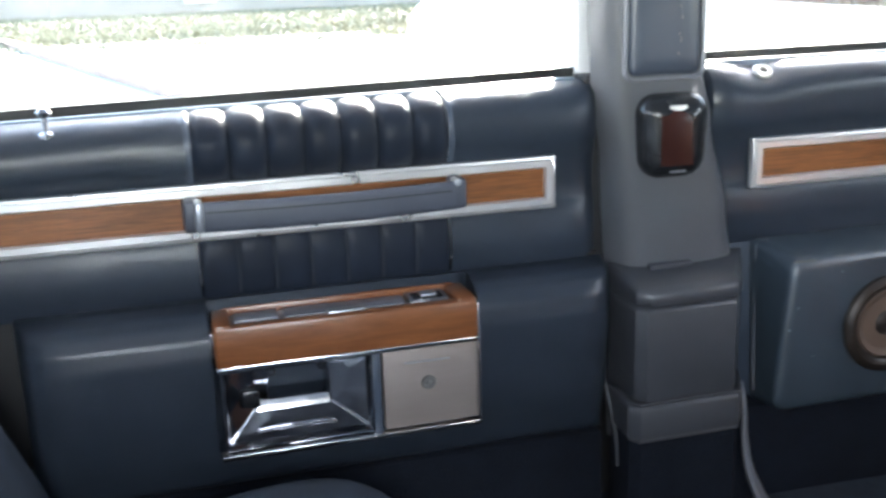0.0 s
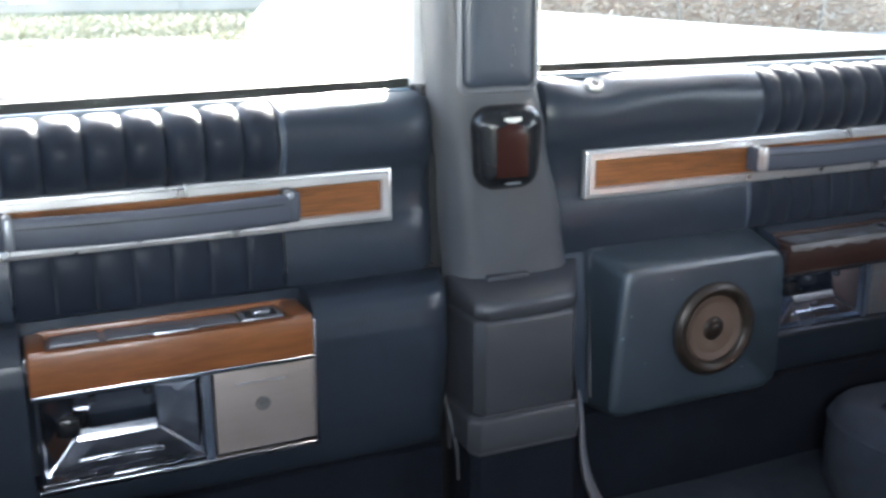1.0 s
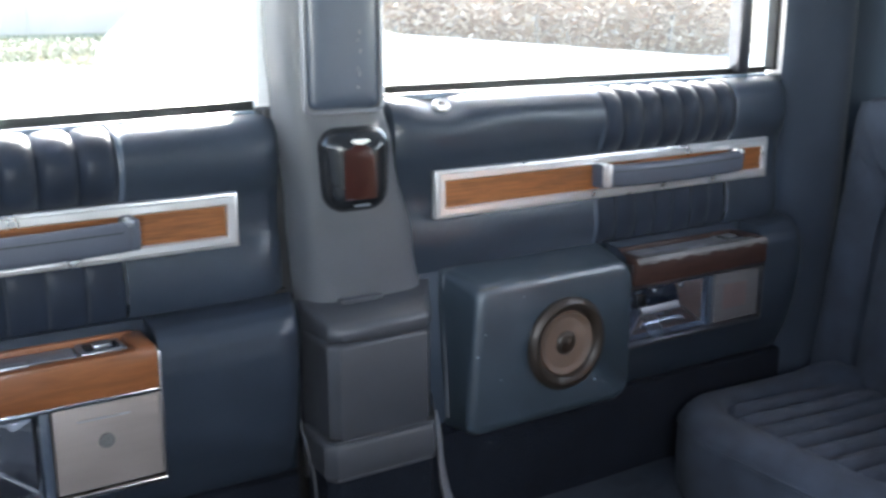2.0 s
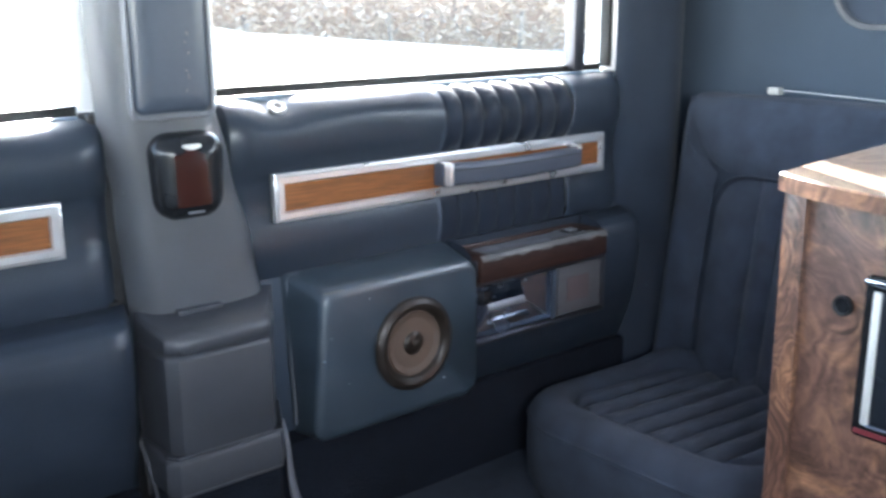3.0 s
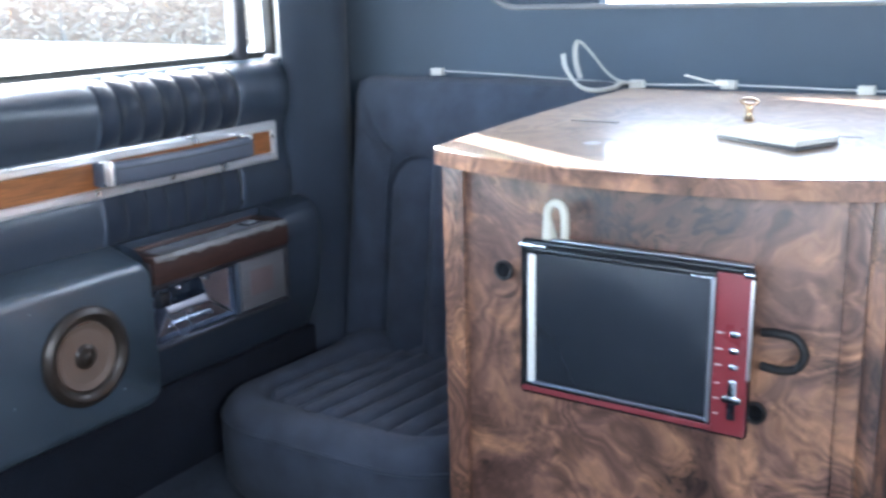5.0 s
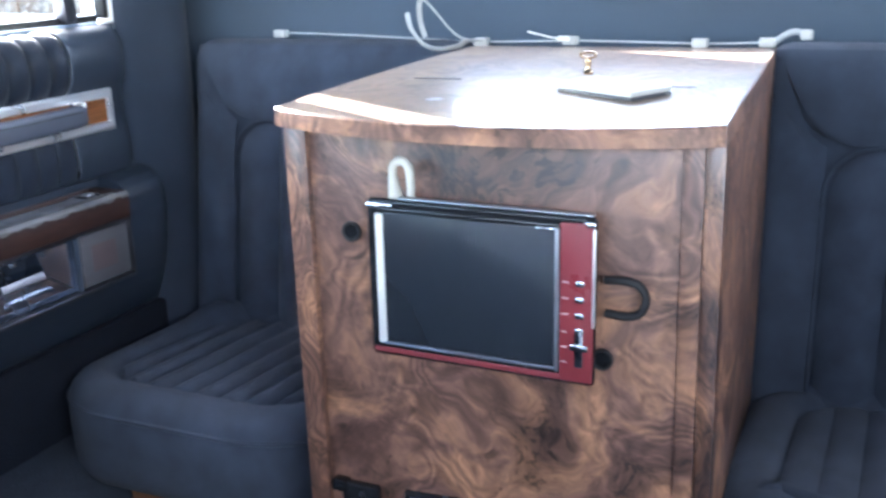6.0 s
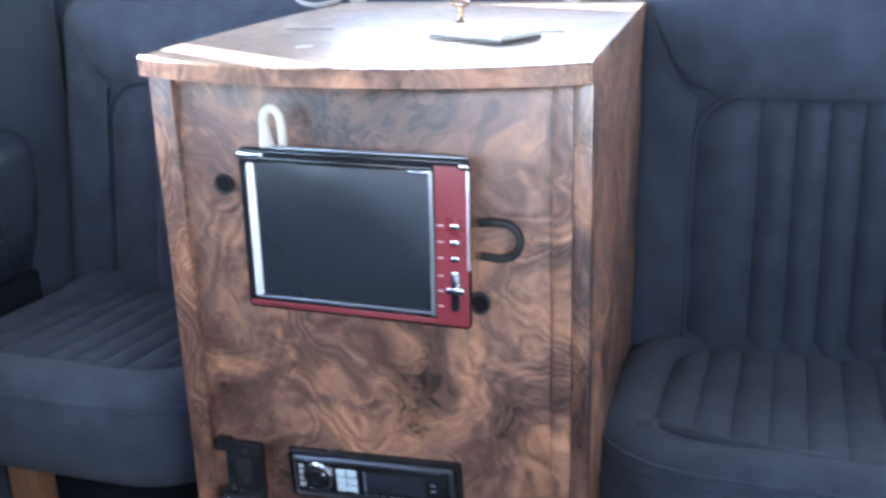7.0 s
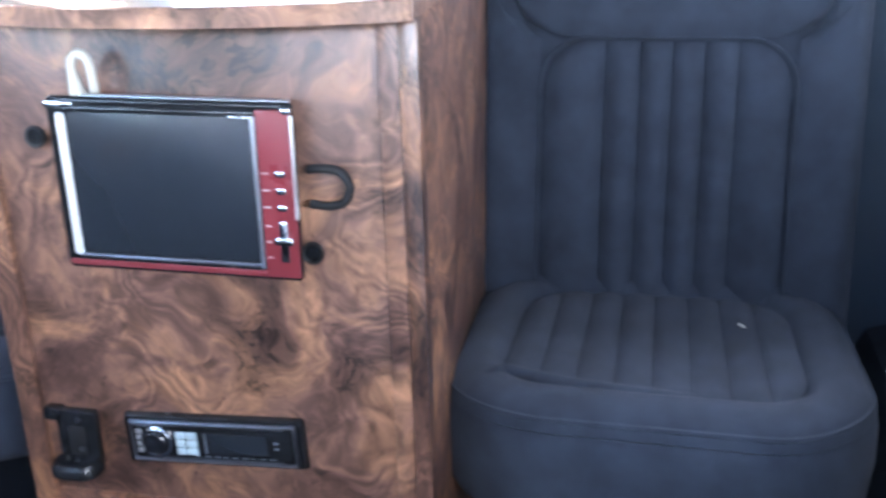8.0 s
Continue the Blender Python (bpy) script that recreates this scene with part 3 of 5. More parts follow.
        part("pocket_stud", lathe(bmesh.new(), [(0.0045, 0), (0.004, 0.004), (0.002, 0.006)], axes_matrix((xq, y + 0.008, zc - 0.015), (1, 0, 0), (0, 0, 1), (0, -1, 0)), 12), CHROME, door)
    w = xs - x0 - 0.012
    part("pocket_lip", sweep(bmesh.new(), smooth_path([(x0 + 0.006 + w * 0.20, y + 0.0135, z0 + 0.014), (x0 + 0.006 + w * 0.26, y + 0.0118, z0 + 0.020), (x0 + 0.006 + w * 0.68, y + 0.0118, z0 + 0.020), (x0 + 0.006 + w * 0.75, y + 0.0135, z0 + 0.014)]), 0.0042, 10), tray, door, "soft raised lip inside the pocket")
    h = zc - z0 - 0.016
    for p, q in (((0.02, 0.04, 0.0075), (0.20, 0.42, 0.0130)), ((0.98, 0.04, 0.0075), (0.73, 0.42, 0.0130))):
        part("pocket_edge", sweep(bmesh.new(), [(x0 + 0.006 + w * p[0], y + p[2], z0 + 0.006 + h * p[1]), (x0 + 0.006 + w * q[0], y + q[2], z0 + 0.006 + h * q[1])], 0.0016, 8), bright, door)
    zb = z0 + 0.005 + h * 0.42
    bm = bmesh.new()
    ends = [[bm.verts.new((x0 + 0.006 + w * f, y + a, zb + b)) for a, b in ((0.0115, 0.0), (0.0120, -0.001), (0.0185, 0.001), (0.0185, 0.0095), (0.0152, 0.0095), (0.0148, 0.0090))] for f in (0.215, 0.715)]
    for q in range(6):
        bm.faces.new((ends[0][q], ends[1][q], ends[1][(q + 1) % 6], ends[0][(q + 1) % 6]))
    bm.faces.new(ends[0])
    bm.faces.new(ends[1])
    part("pocket_ledge", bm, bright, door, "bright bar along the pocket", 20)
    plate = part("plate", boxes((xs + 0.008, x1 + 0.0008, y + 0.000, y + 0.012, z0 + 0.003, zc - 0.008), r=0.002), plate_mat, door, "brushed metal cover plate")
    cx, cz = (xs + x1) / 2 + 0.002, z0 + (zc - z0) * 0.52
    em = axes_matrix((cx, y, cz), (1, 0, 0), (0, 0, 1), (0, -1, 0))
    if stained:
        part("stained_patch", boxes((xs + 0.026, x1 - 0.026, y - 0.0008, y + 0.002, z0 + 0.022, zc - 0.026), r=0.0005), PINK, plate, "faded reddish patch")
    else:
        part("emblem", lathe(bmesh.new(), [(0.0078, 0), (0.0078, 0.001), (0.0070, 0.002), (0.0058, 0.002), (0.0053, 0.001), (0.003, 0.001), (0.002, 0.002)], em, 24), PEELED, plate, "small round embossed badge")
        part("emboss_line", boxes((cx - 0.026, cx + 0.024, y - 0.0008, y + 0.002, zc - 0.024, zc - 0.0225)), SATIN, plate)
    part("bottom_rail", boxes((x0 - 0.002, x1 + 0.002, y - 0.005, y + 0.010, z0 - 0.004, z0 + 0.001), r=0.001), bright, door, "chrome bottom rail")


def build_door(name, label, x0, x1, vel0, vel1, strip0, strip1, hand0, hand1, unit0, unit1, uz0, cap_wood, split, plate_mat, stained, lround, dent, lock_x, speaker):
    door = thing(name, ((x0 + x1) / 2, 1.32, 0.33), label, "car door", "car doors", "structure")
    # upper vinyl, in front of and behind the pleated insert; the first door stands a little lower
    drop = 0.0 if speaker else 0.0135
    shape = [(y, z - drop * max(0.0, (z - 0.786) / 0.082)) for y, z in UPPER]
    tilt = 0.0 if speaker else 0.016
    part("upper_trim", leaned(door_section(x0, vel0 - 0.001, shape, lround, None, dent, 0.004), tilt), VINYL, door, "smooth blue vinyl upper trim")
    part("upper_trim", leaned(door_section(vel1 + 0.001, x1, shape, None, x1, None, 0.002), tilt), VINYL, door, "smooth blue vinyl upper trim")
    up = shape[3:13]
    low = shape[14:]
    back = [(y + 0.004, z - 0.0045 * max(0.0, (z - 0.80) / 0.065)) for y, z in shape]
    base = part("pleated_insert", leaned(door_section(vel0, vel1, back, None, None), tilt), VELOUR, door, "dark navy velour pleated insert")
    k = 7
    for prof, amp in ((up, 0.0075), (low, 0.0022)):
        for i in range(k):
            a, b = vel0 + (vel1 - vel0) * i / k, vel0 + (vel1 - vel0) * (i + 1) / k
            part("pleat", leaned(pleat_mesh(a + 0.0004, b - 0.0004, [(y + 0.003, z - 0.0045 * max(0.0, (z - 0.81) / 0.055)) for y, z in prof], amp * (1 + 0.12 * math.sin(i * 2.1))), tilt), VELOUR, base)
            if i and prof is low:
                part("seam", sweep(bmesh.new(), [(a + 0.0006 * math.sin(40 * z), y + 0.0016, z) for y, z in prof], 0.0012, 6), SEAM_VELOUR, base, "pale stitched seam")
    for x, a, b in ((vel0, -0.005, 0.001), (vel1, -0.001, 0.005)):
        part("welt", leaned(pleat_mesh(x + a, x + b, [(y - 0.0005, z + 0.0002) for y, z in shape[2:13]], 0.0008), tilt), VINYL, door, "flat glossy vinyl binding")
        if speaker:
            part("welt", pleat_mesh(x + a, x + b, [(y - 0.0005, z) for y, z in shape[15:]], 0.0009), VINYL, door)
    # the chrome-framed wood strip with its pull
    ys = 1.301
    z0, z1 = 0.7205, 0.7780
    strip = part("trim_strip", chrome_bar_frame(bmesh.new(), strip0, strip1, z0, z1, ys + 0.002, 0.0125, 0.012), WORN_CHROME, door, "dulled chrome trim moulding", 25)
    part("wood_inlay", boxes((strip0 + 0.009, strip1 - 0.009, ys - 0.006, ys + 0.002, z0 + 0.009, z1 - 0.009)), DOOR_WOOD, strip, "orange-brown wood-grain inlay")
    hz = 0.752
    py = 0.013 if speaker else 0.0  # the second strap lies closer to its door

    def strap(u, v):
        x = hand0 + 0.004 + u * (hand1 - hand0 - 0.008)
        q = 2 * math.pi * v
        bow = 0.007 * math.sin(math.pi * u)
        wy, wz = 0.0075, 0.0150
        cy = math.copysign(abs(math.cos(q)) ** 0.6, math.cos(q))
        sz = math.copysign(abs(math.sin(q)) ** 0.6, math.sin(q))
        return (x, 1.262 + py - bow + wy * cy, hz + wz * sz - 0.001 * math.sin(math.pi * u))
    pull = part("pull_handle", grid(bmesh.new(), 24, 20, strap), STRAP_VINYL, door, "padded slate-blue pull strap")
    part("stitch_seam", sweep(bmesh.new(), [(hand0 + 0.01 + u * (hand1 - hand0 - 0.02) / 20, 1.2538 + py - 0.007 * math.sin(math.pi * u / 20), hz + 0.006) for u in range(21)], 0.0007, 5), RUBBER, pull)
    for x, d in ((hand0, 1), (hand1, -1)):
        part("handle_foot", boxes((x - (0.003 if speaker else 0.012), x + 0.004, 1.262 + py, 1.298, hz - 0.016, hz + 0.016) if d > 0 else (x - 0.004, x + 0.010, 1.262 + py, 1.298, hz - 0.016, hz + 0.016), r=0.004), STRAP_VINYL, pull)
        part("end_cap", boxes((x - 0.001, x + 0.007, 1.251 + py, 1.275 + py, hz - 0.014, hz + 0.0175) if d > 0 else (x - 0.006, x + 0.002, 1.255 + py, 1.275 + py, hz + 0.010, hz + 0.0175), r=0.003), WORN_CHROME if speaker else SATIN, pull, "chrome end cap")
    # lower bolster, set back where the unit sits in it
    xa, xb = max(x0 + 0.004, -0.148), x1 - 0.004
    xs = sorted({*[xa + (xb - xa) * i / 40 for i in range(41)], unit0 - 0.004, unit0 - 0.0035, unit1 + 0.0035, unit1 + 0.004, xa + 0.006, xa + 0.015, xb - 0.006, xb - 0.015})
    zs = [i / 52 for i in range(53)]

    def bolster(x, v):
        y, z = at_profile(LOWER, v)
        if not speaker:
            y = end_roll(y, x - xa, 0.03, 1.29)
        y = end_roll(y, xb - x, 0.03, 1.30)
        if unit0 - 0.0037 < x < unit1 + 0.0037 and z > uz0 - 0.006:
            y = max(y, 1.293)
        return (x, y + 0.0012 * noise.noise((x * 11, z * 11, 5)), z)
    if speaker:
        bm = lines_grid(bmesh.new(), [x for x in xs if x > unit0 - 0.0045], zs, bolster)
    else:
        bm = lines_grid(bmesh.new(), xs, zs, bolster)
    bmesh.ops.solidify(bm, geom=bm.faces[:], thickness=0.004)
    part("lower_bolster", bm, VINYL, door, "stuffed dark blue vinyl armrest bolster", 50)
    build_unit(door, unit0, unit1, uz0, 0.645, 1.247, cap_wood, split, plate_mat, stained)
    # first door's backing is black to put the gap's shade into its colour
    part("door_backing", boxes((x0 + 0.004, x1 - 0.004, 1.3085, 1.344, 0.44, 0.66), r=0.003), VINYL if speaker else RUBBER, door)
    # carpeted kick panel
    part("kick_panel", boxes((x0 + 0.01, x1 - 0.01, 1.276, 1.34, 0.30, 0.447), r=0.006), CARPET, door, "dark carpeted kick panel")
    # outer shell, rubber and glass
    part("door_shell", boxes((x0, x1, 1.345, 1.40, 0.25, 0.862 - drop), r=0.01), PAINT_WHITE, door, "painted outer door skin")
    part("window_rubber", leaned(boxes((x0 + 0.003, x1 - 0.003, 1.3525, 1.3600, 0.850 - drop, 0.8778 if speaker else 0.8642), r=0.0015), tilt), RUBBER, door, "black rubber window strip")
    part("sill_bead", leaned(boxes((x0 + 0.008, x1 - 0.022, 1.3335, 1.3420, 0.860 - drop, 0.8685 - drop), r=0.0022), tilt), SILL, door, "pale blue sill finisher")
    if lock_x is not None:
        m = axes_matrix((lock_x, 1.306, 0.838), (1, 0, 0), (0, 1, 0), (0, 0, 1)) if not speaker else axes_matrix((lock_x + 0.006, 1.3085, 0.8585), (1, 0, 0), (0, 0.82, 0.57), (0, -0.57, 0.82))
        if speaker:
            part("lock_bezel", lathe(bmesh.new(), [(0.010, -0.010), (0.011, -0.004), (0.009, -0.001), (0.005, -0.003)], m, 18), WORN_CHROME, door, "bright ring of a missing lock button")
            part("lock_hole", lathe(bmesh.new(), [(0.0056, -0.0026), (0.003, -0.0022), (0.0004, -0.0021)], m, 16), RUBBER, door)
        else:
            part("lock_button", lathe(bmesh.new(), [(0.008, -0.006), (0.008, 0.001), (0.003, 0.003), (0.003, 0.016), (0.006, 0.018), (0.007, 0.022), (0.004, 0.026)], m, 18), CHROME, door, "chrome lock button")
    return door


def build_speaker_box(door, x0, x1):
    """Padded box on the door with a round loudspeaker in its face."""
    z0, z1 = 0.444, 0.655
    front = (x0 + 0.0195, x1, z0 + 0.004, z1 - 0.012)
    bm = bmesh.new()
    loops = []
    for d, y in ((0.0, 1.305), (0.0, 1.298), (0.38, 1.277), (0.72, 1.2575), (0.87, 1.2480), (1.0, 1.2425), (1.2, 1.2390), (1.6, 1.2374)):
        e = min(d, 1.0)
        r = 0.008 + 0.010 * e
        xa, xb = x0 + (front[0] - x0) * e + (d - e) * 0.02, x1
        za, zb = z0 + 0.010 * e + (d - e) * 0.02, z1 - 0.012 * e - (d - e) * 0.02
        pts = rrect(xb - xa, zb - za, r, 4)
        ring = []
        for a, b in pts:
            x, z = (xa + xb) / 2 + a, (za + zb) / 2 + b
            down = (z1 - z) / (z1 - z0)
            x += (0.010 * (1 - e) - 0.021 * e) * down * (xb - x) / (xb - xa)
            ring.append(bm.verts.new((x, y + 0.0015 * noise.noise((x * 18, z * 18, 3)), z)))
        loops.append(ring)
    for p, q in zip(loops, loops[1:]):
        for k in range(len(p)):
            bm.faces.new((p[k], p[(k + 1) % len(p)], q[(k + 1) % len(p)], q[k]))
    bm.faces.new(loops[-1])
    bm.faces.new(loops[0])
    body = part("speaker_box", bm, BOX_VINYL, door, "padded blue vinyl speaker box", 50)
    rng = random.Random(12)
    for k in range(16):
        x, w = rng.uniform(0.702, 0.86), rng.uniform(0.004, 0.016)
        z = 0.6405 + rng.uniform(-0.0025, 0.0015)
        part("scuff_mark", boxes((x, x + w, 1.2395, 1.2418, z, z + rng.uniform(0.0006, 0.0016)), r=0.0004), SCUFF, body)
    part("box_welt", sweep(bmesh.new(), smooth_path([(0.705, 1.2955, 0.6545), (0.690, 1.2955, 0.649), (0.6895, 1.2955, 0.62), (0.6945, 1.2955, 0.46)]), 0.0016, 6), VINYL_GREY, body, "worn edge piping")
    for x, z, d in ((0.700, 0.556, 0.0016), (0.711, 0.583, 0.0012), (0.886, 0.490, 0.0014), (0.735, 0.520, 0.0009), (0.768, 0.622, 0.0009)):
        part("speck", boxes((x, x + d, 1.2362, 1.2380, z, z + d * 1.6), r=0.0003), WELT, body)
    m = axes_matrix((0.836, 1.2375, 0.551), (1, 0, 0), (0, 0, 1), (0, -1, 0))
    part("speaker_ring", lathe(bmesh.new(), [(0.0605, -0.004), (0.0615, 0.004), (0.0585, 0.008), (0.053, 0.010), (0.047, 0.008), (0.0435, 0.004), (0.042, -0.002)], m, 48), DARK_METAL, body, "dark bronze speaker ring")
    part("speaker_cone", lathe(bmesh.new(), [(0.0435, 0.0005), (0.041, 0.004), (0.038, 0.002), (0.028, -0.001), (0.0155, -0.003)], m, 48), CONE, body, "brown-grey speaker cone")
    part("dust_cap", lathe(bmesh.new(), [(0.0165, -0.002), (0.0155, 0.001), (0.011, 0.004), (0.007, 0.0045)], m, 32), DARK_METAL, body)
    part("cap_dome", lathe(bmesh.new(), [(0.0068, 0.0035), (0.006, 0.006), (0.004, 0.0072), (0.001, 0.0076)], m, 24), DARK_METAL, body)


def build_window(name, x0, x1, label, z0=0.872):
    w = thing(name, ((x0 + x1) / 2, 1.35, 0.88), label, "window", kind="structure")
    pane = part("pane", boxes((x0, x1, 1.349, 1.352, z0, 1.24)), GLASS, w, "clear side glass")
    pane.visible_shadow = False
    return w


def build_pillar():
    """Padded roof pillar between the two doors, with its courtesy lamp and bin."""
    pil = thing("centre_pillar", (0.57, 1.32, FLOOR + 0.19), "grey-blue padded pillar between the car doors", "pillar")
    left = [(0.30, 0.508), (0.60, 0.500), (0.76, 0.492), (0.86, 0.480), (0.95, 0.476), (1.25, 0.482)]
    right = [(0.30, 0.668), (0.62, 0.664), (0.70, 0.652), (0.80, 0.628), (0.88, 0.611), (0.95, 0.604), (1.25, 0.600)]

    def f(u, v):
        z = 0.42 + v * 0.83
        xl, xr = lerp_table(left, z), lerp_table(right, z)
        s = 2 * u - 1
        y = 1.277 + 0.034 * abs(s) ** 9 + 0.006 * s * s
        return (xl + u * (xr - xl), y, z)
    bm = grid(bmesh.new(), 36, 76, f)
    bmesh.ops.solidify(bm, geom=bm.faces[:], thickness=0.01)
    part("pillar_cover", bm, VINYL_GREY, pil, "smooth grey-blue vinyl cover", 60)
    m = axes_matrix((0.551, 1.283, 1.01), (1, 0, 0), (0, 0, 1), (0, -1, 0))
    part("upper_pad", pad(bmesh.new(), 0.088, 0.300, 0.012, [(0, -0.004), (0, 0.003), (0.003, 0.007), (0.008, 0.009), (0.02, 0.010)], m), VINYL, pil, "raised padded panel")
    for x, z, h in ((0.5650, 0.883, 0.003), (0.5680, 0.896, 0.006), (0.5655, 0.904, 0.003), (0.5690, 0.921, 0.004), (0.5660, 0.934, 0.002), (0.5685, 0.941, 0.005)):
        part("scuff_mark", boxes((x - 0.0006, x + 0.0006, 1.2724, 1.2740, z, z + h), r=0.0003), VINYL_GREY, pil)
    part("pad_bead", frame_loop(bmesh.new(), 0.100, 0.312, 0.014, [(0, 0), (0.0005, 0.006), (0.003, 0.0085), (0.0055, 0.006), (0.006, 0)], m), VINYL_GREY, pil)
    # lower core coloured black instead of white, standing in for shade in the gap
    part("pillar_core", boxes((0.475, 0.610, 1.345, 1.40, 0.25, 0.850), r=0.005), RUBBER, pil)
    part("pillar_frame", boxes((0.475, 0.610, 1.345, 1.40, 0.8505, 1.26), r=0.005), PAINT_WHITE, pil)
    part("window_jamb", boxes((0.6105, 0.6255, 1.336, 1.366, 0.879, 1.25), r=0.002), RUBBER, pil, "black rubber window channel")
    # courtesy lamp
    lm = axes_matrix((0.5570, 1.276, 0.7955), (1, 0, 0), (0, 0, 1), (0, -1, 0))
    body = pad(bmesh.new(), 0.080, 0.093, 0.023, [(0.0, 0.0), (0.0, 0.010), (0.003, 0.017), (0.009, 0.023), (0.018, 0.027), (0.026, 0.029)], lm, 8)
    for v in body.verts:
        v.co.x += (v.co.x - 0.5545) * 0.07 * (v.co.z - 0.8000) / 0.0465
    lamp = part("courtesy_lamp", body, BLACK, pil, "black courtesy lamp with dark red lens")

    def lens(u, v):
        s = 2 * u - 1
        return (0.5535 + s * 0.0195, 1.2455 + 0.002 * s * s + 0.004 * max(0, v - 0.85) / 0.15, 0.7655 + v * 0.060)
    bm = grid(bmesh.new(), 8, 8, lens)
    bmesh.ops.solidify(bm, geom=bm.faces[:], thickness=-0.004)
    part("lens", bm, LENS, lamp, "dark red translucent lens")
    part("label_oval", lathe(bmesh.new(), [(0.012, 0), (0.012, 0.001), (0.009, 0.0015)], axes_matrix((0.5555, 1.2530, 0.8295), (1, 0, 0), (0, 0.30, 0.40), (0, -0.8, 0.6)), 24), WHITE, lamp, "small pale oval label")
    part("text_bar", boxes((0.5445, 0.5625, 1.2440, 1.247, 0.7580, 0.7600)), SATIN, lamp)
    # bin at the foot
    def bin_mesh(za, zb, fx0, fx1, fy, bx0, bx1, grow=0.0, tilt=0.0):
        bm = bmesh.new()
        rows = []
        for z, g in ((za, 0.002), (za + 0.004, 0), (zb - 0.008, 0), (zb - 0.003, 0.002), (zb, 0.007)):
            y = fy + g - grow
            lp = []
            for x, yy in ((bx0 - grow, 1.30), (fx0 - 0.004 - grow + g, y + 0.012), (fx0 + 0.006 + g, y), (fx1 - 0.006 - g, y), (fx1 + 0.004 + grow - g, y + 0.012), (bx1 + grow, 1.30)):
                zz = z + (tilt * (yy - fy) if z > (za + zb) / 2 else 0)
                lp.append(bm.verts.new((x, yy, zz)))
            rows.append(lp)
        for p, q in zip(rows, rows[1:]):
            for k in range(6):
                bm.faces.new((p[k], p[(k + 1) % 6], q[(k + 1) % 6], q[k]))
        bm.faces.new(rows[0])
        bm.faces.new(rows[-1])
        return bm
    bin_ = part("litter_bin", bin_mesh(0.499, 0.613, 0.504, 0.627, 1.222, 0.499, 0.668), BIN_VINYL, pil, "dark grey vinyl bin on the pillar")
    part("bin_lid", bin_mesh(0.614, 0.634, 0.506, 0.625, 1.222, 0.499, 0.667, 0.0025, 0.16), BIN_VINYL, bin_, "padded bin lid")
    part("lid_grip", boxes((0.535, 0.590, 1.268, 1.280, 0.640, 0.6475), r=0.003), BIN_VINYL, bin_)
    part("bin_foot", bin_mesh(0.454, 0.497, 0.497, 0.634, 1.2215, 0.497, 0.672, 0.001), BIN_VINYL, pil)
    for z in (0.498, 0.4525):
        part("foot_bead", sweep(bmesh.new(), [(0.495, 1.236, z), (0.502, 1.2225, z), (0.629, 1.2225, z), (0.638, 1.236, z), (0.669, 1.297, z)], 0.0016, 6), BIN_VINYL, pil)
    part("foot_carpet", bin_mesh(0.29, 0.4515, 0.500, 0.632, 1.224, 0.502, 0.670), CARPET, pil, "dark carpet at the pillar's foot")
    part("scuff_strip", sweep(bmesh.new(), smooth_path([(0.488, 1.292, 0.51), (0.495, 1.280, 0.46), (0.498, 1.274, 0.43), (0.499, 1.272, 0.40)]), 0.0022, 6), BIN_VINYL, pil)
    part("scuff_strip", sweep(bmesh.new(), smooth_path([(0.642, 1.240, 0.500), (0.645, 1.236, 0.470), (0.647, 1.235, 0.430), (0.655, 1.234, 0.387), (0.674, 1.234, 0.344), (0.690, 1.234, 0.315)]), lambda q: 0.003 + 0.011 * q, 8, False, 0.5), VINYL_GREY, pil, "scuffed pale flange at the pillar's foot")
    for xa, xb in ((0.474, 0.500), (0.597, 0.611)):
        part("door_seal", boxes((xa, xb, 1.318, 1.352, 0.26, 0.862), r=0.003), RUBBER, pil, "black rubber door seal")


def build_quarter():
    """Soft trim from the last door to the bulkhead."""
    def f(u, v):
        x = 1.312 + u * 0.215
        z = 0.30 + v * 0.94
        wave = 0.010 * math.sin(u * 9.5 + 0.8 * math.sin(z * 5)) * (0.4 + 0.6 * v)
        y = 1.330 - 0.050 * math.sin(math.pi * min(1, u * 1.25)) ** 0.7 + wave + 0.02 * u
        return (x, y, z)
    bm = grid(bmesh.new(), 36, 30, f)
    bmesh.ops.solidify(bm, geom=bm.faces[:], thickness=0.012)
    solid("quarter_trim", bm, QUARTER_CLOTH, "soft folded blue cloth quarter trim", "wall", kind="structure")
    solid("quarter_skin", boxes((1.325, 1.75, 1.362, 1.40, 0.25, 1.26), r=0.005), PAINT_WHITE, "outer body skin behind the quarter trim", "wall", kind="structure")
    # upright bars of the small rear light
    solid("vent_post", boxes((1.233, 1.256, 1.338, 1.362, 0.870, 1.24), r=0.003), DULL_CHROME, "dark grey metal bar dividing the door glass", "post", kind="structure")
    solid("window_end_frame", boxes((1.318, 1.338, 1.322, 1.362, 0.866, 1.24), r=0.004), PAINT_WHITE, "white window end frame", "post", kind="structure")
    solid("window_end_rubber", boxes((1.309, 1.318, 1.338, 1.358, 0.872, 1.24), r=0.002), RUBBER, "black rubber at the window end", "post", kind="structure")


build_shell()
build_partition()
build_door("door_1", "blue vinyl car door with pleated navy insert and chrome-framed wood strip", -0.34, 0.492, 0.038, 0.307, -0.26, 0.428, 0.037, 0.307,
           0.042, 0.317, 0.500, CAP_WOOD, 0.595, BRUSHED, False, None, None, -0.095, False)
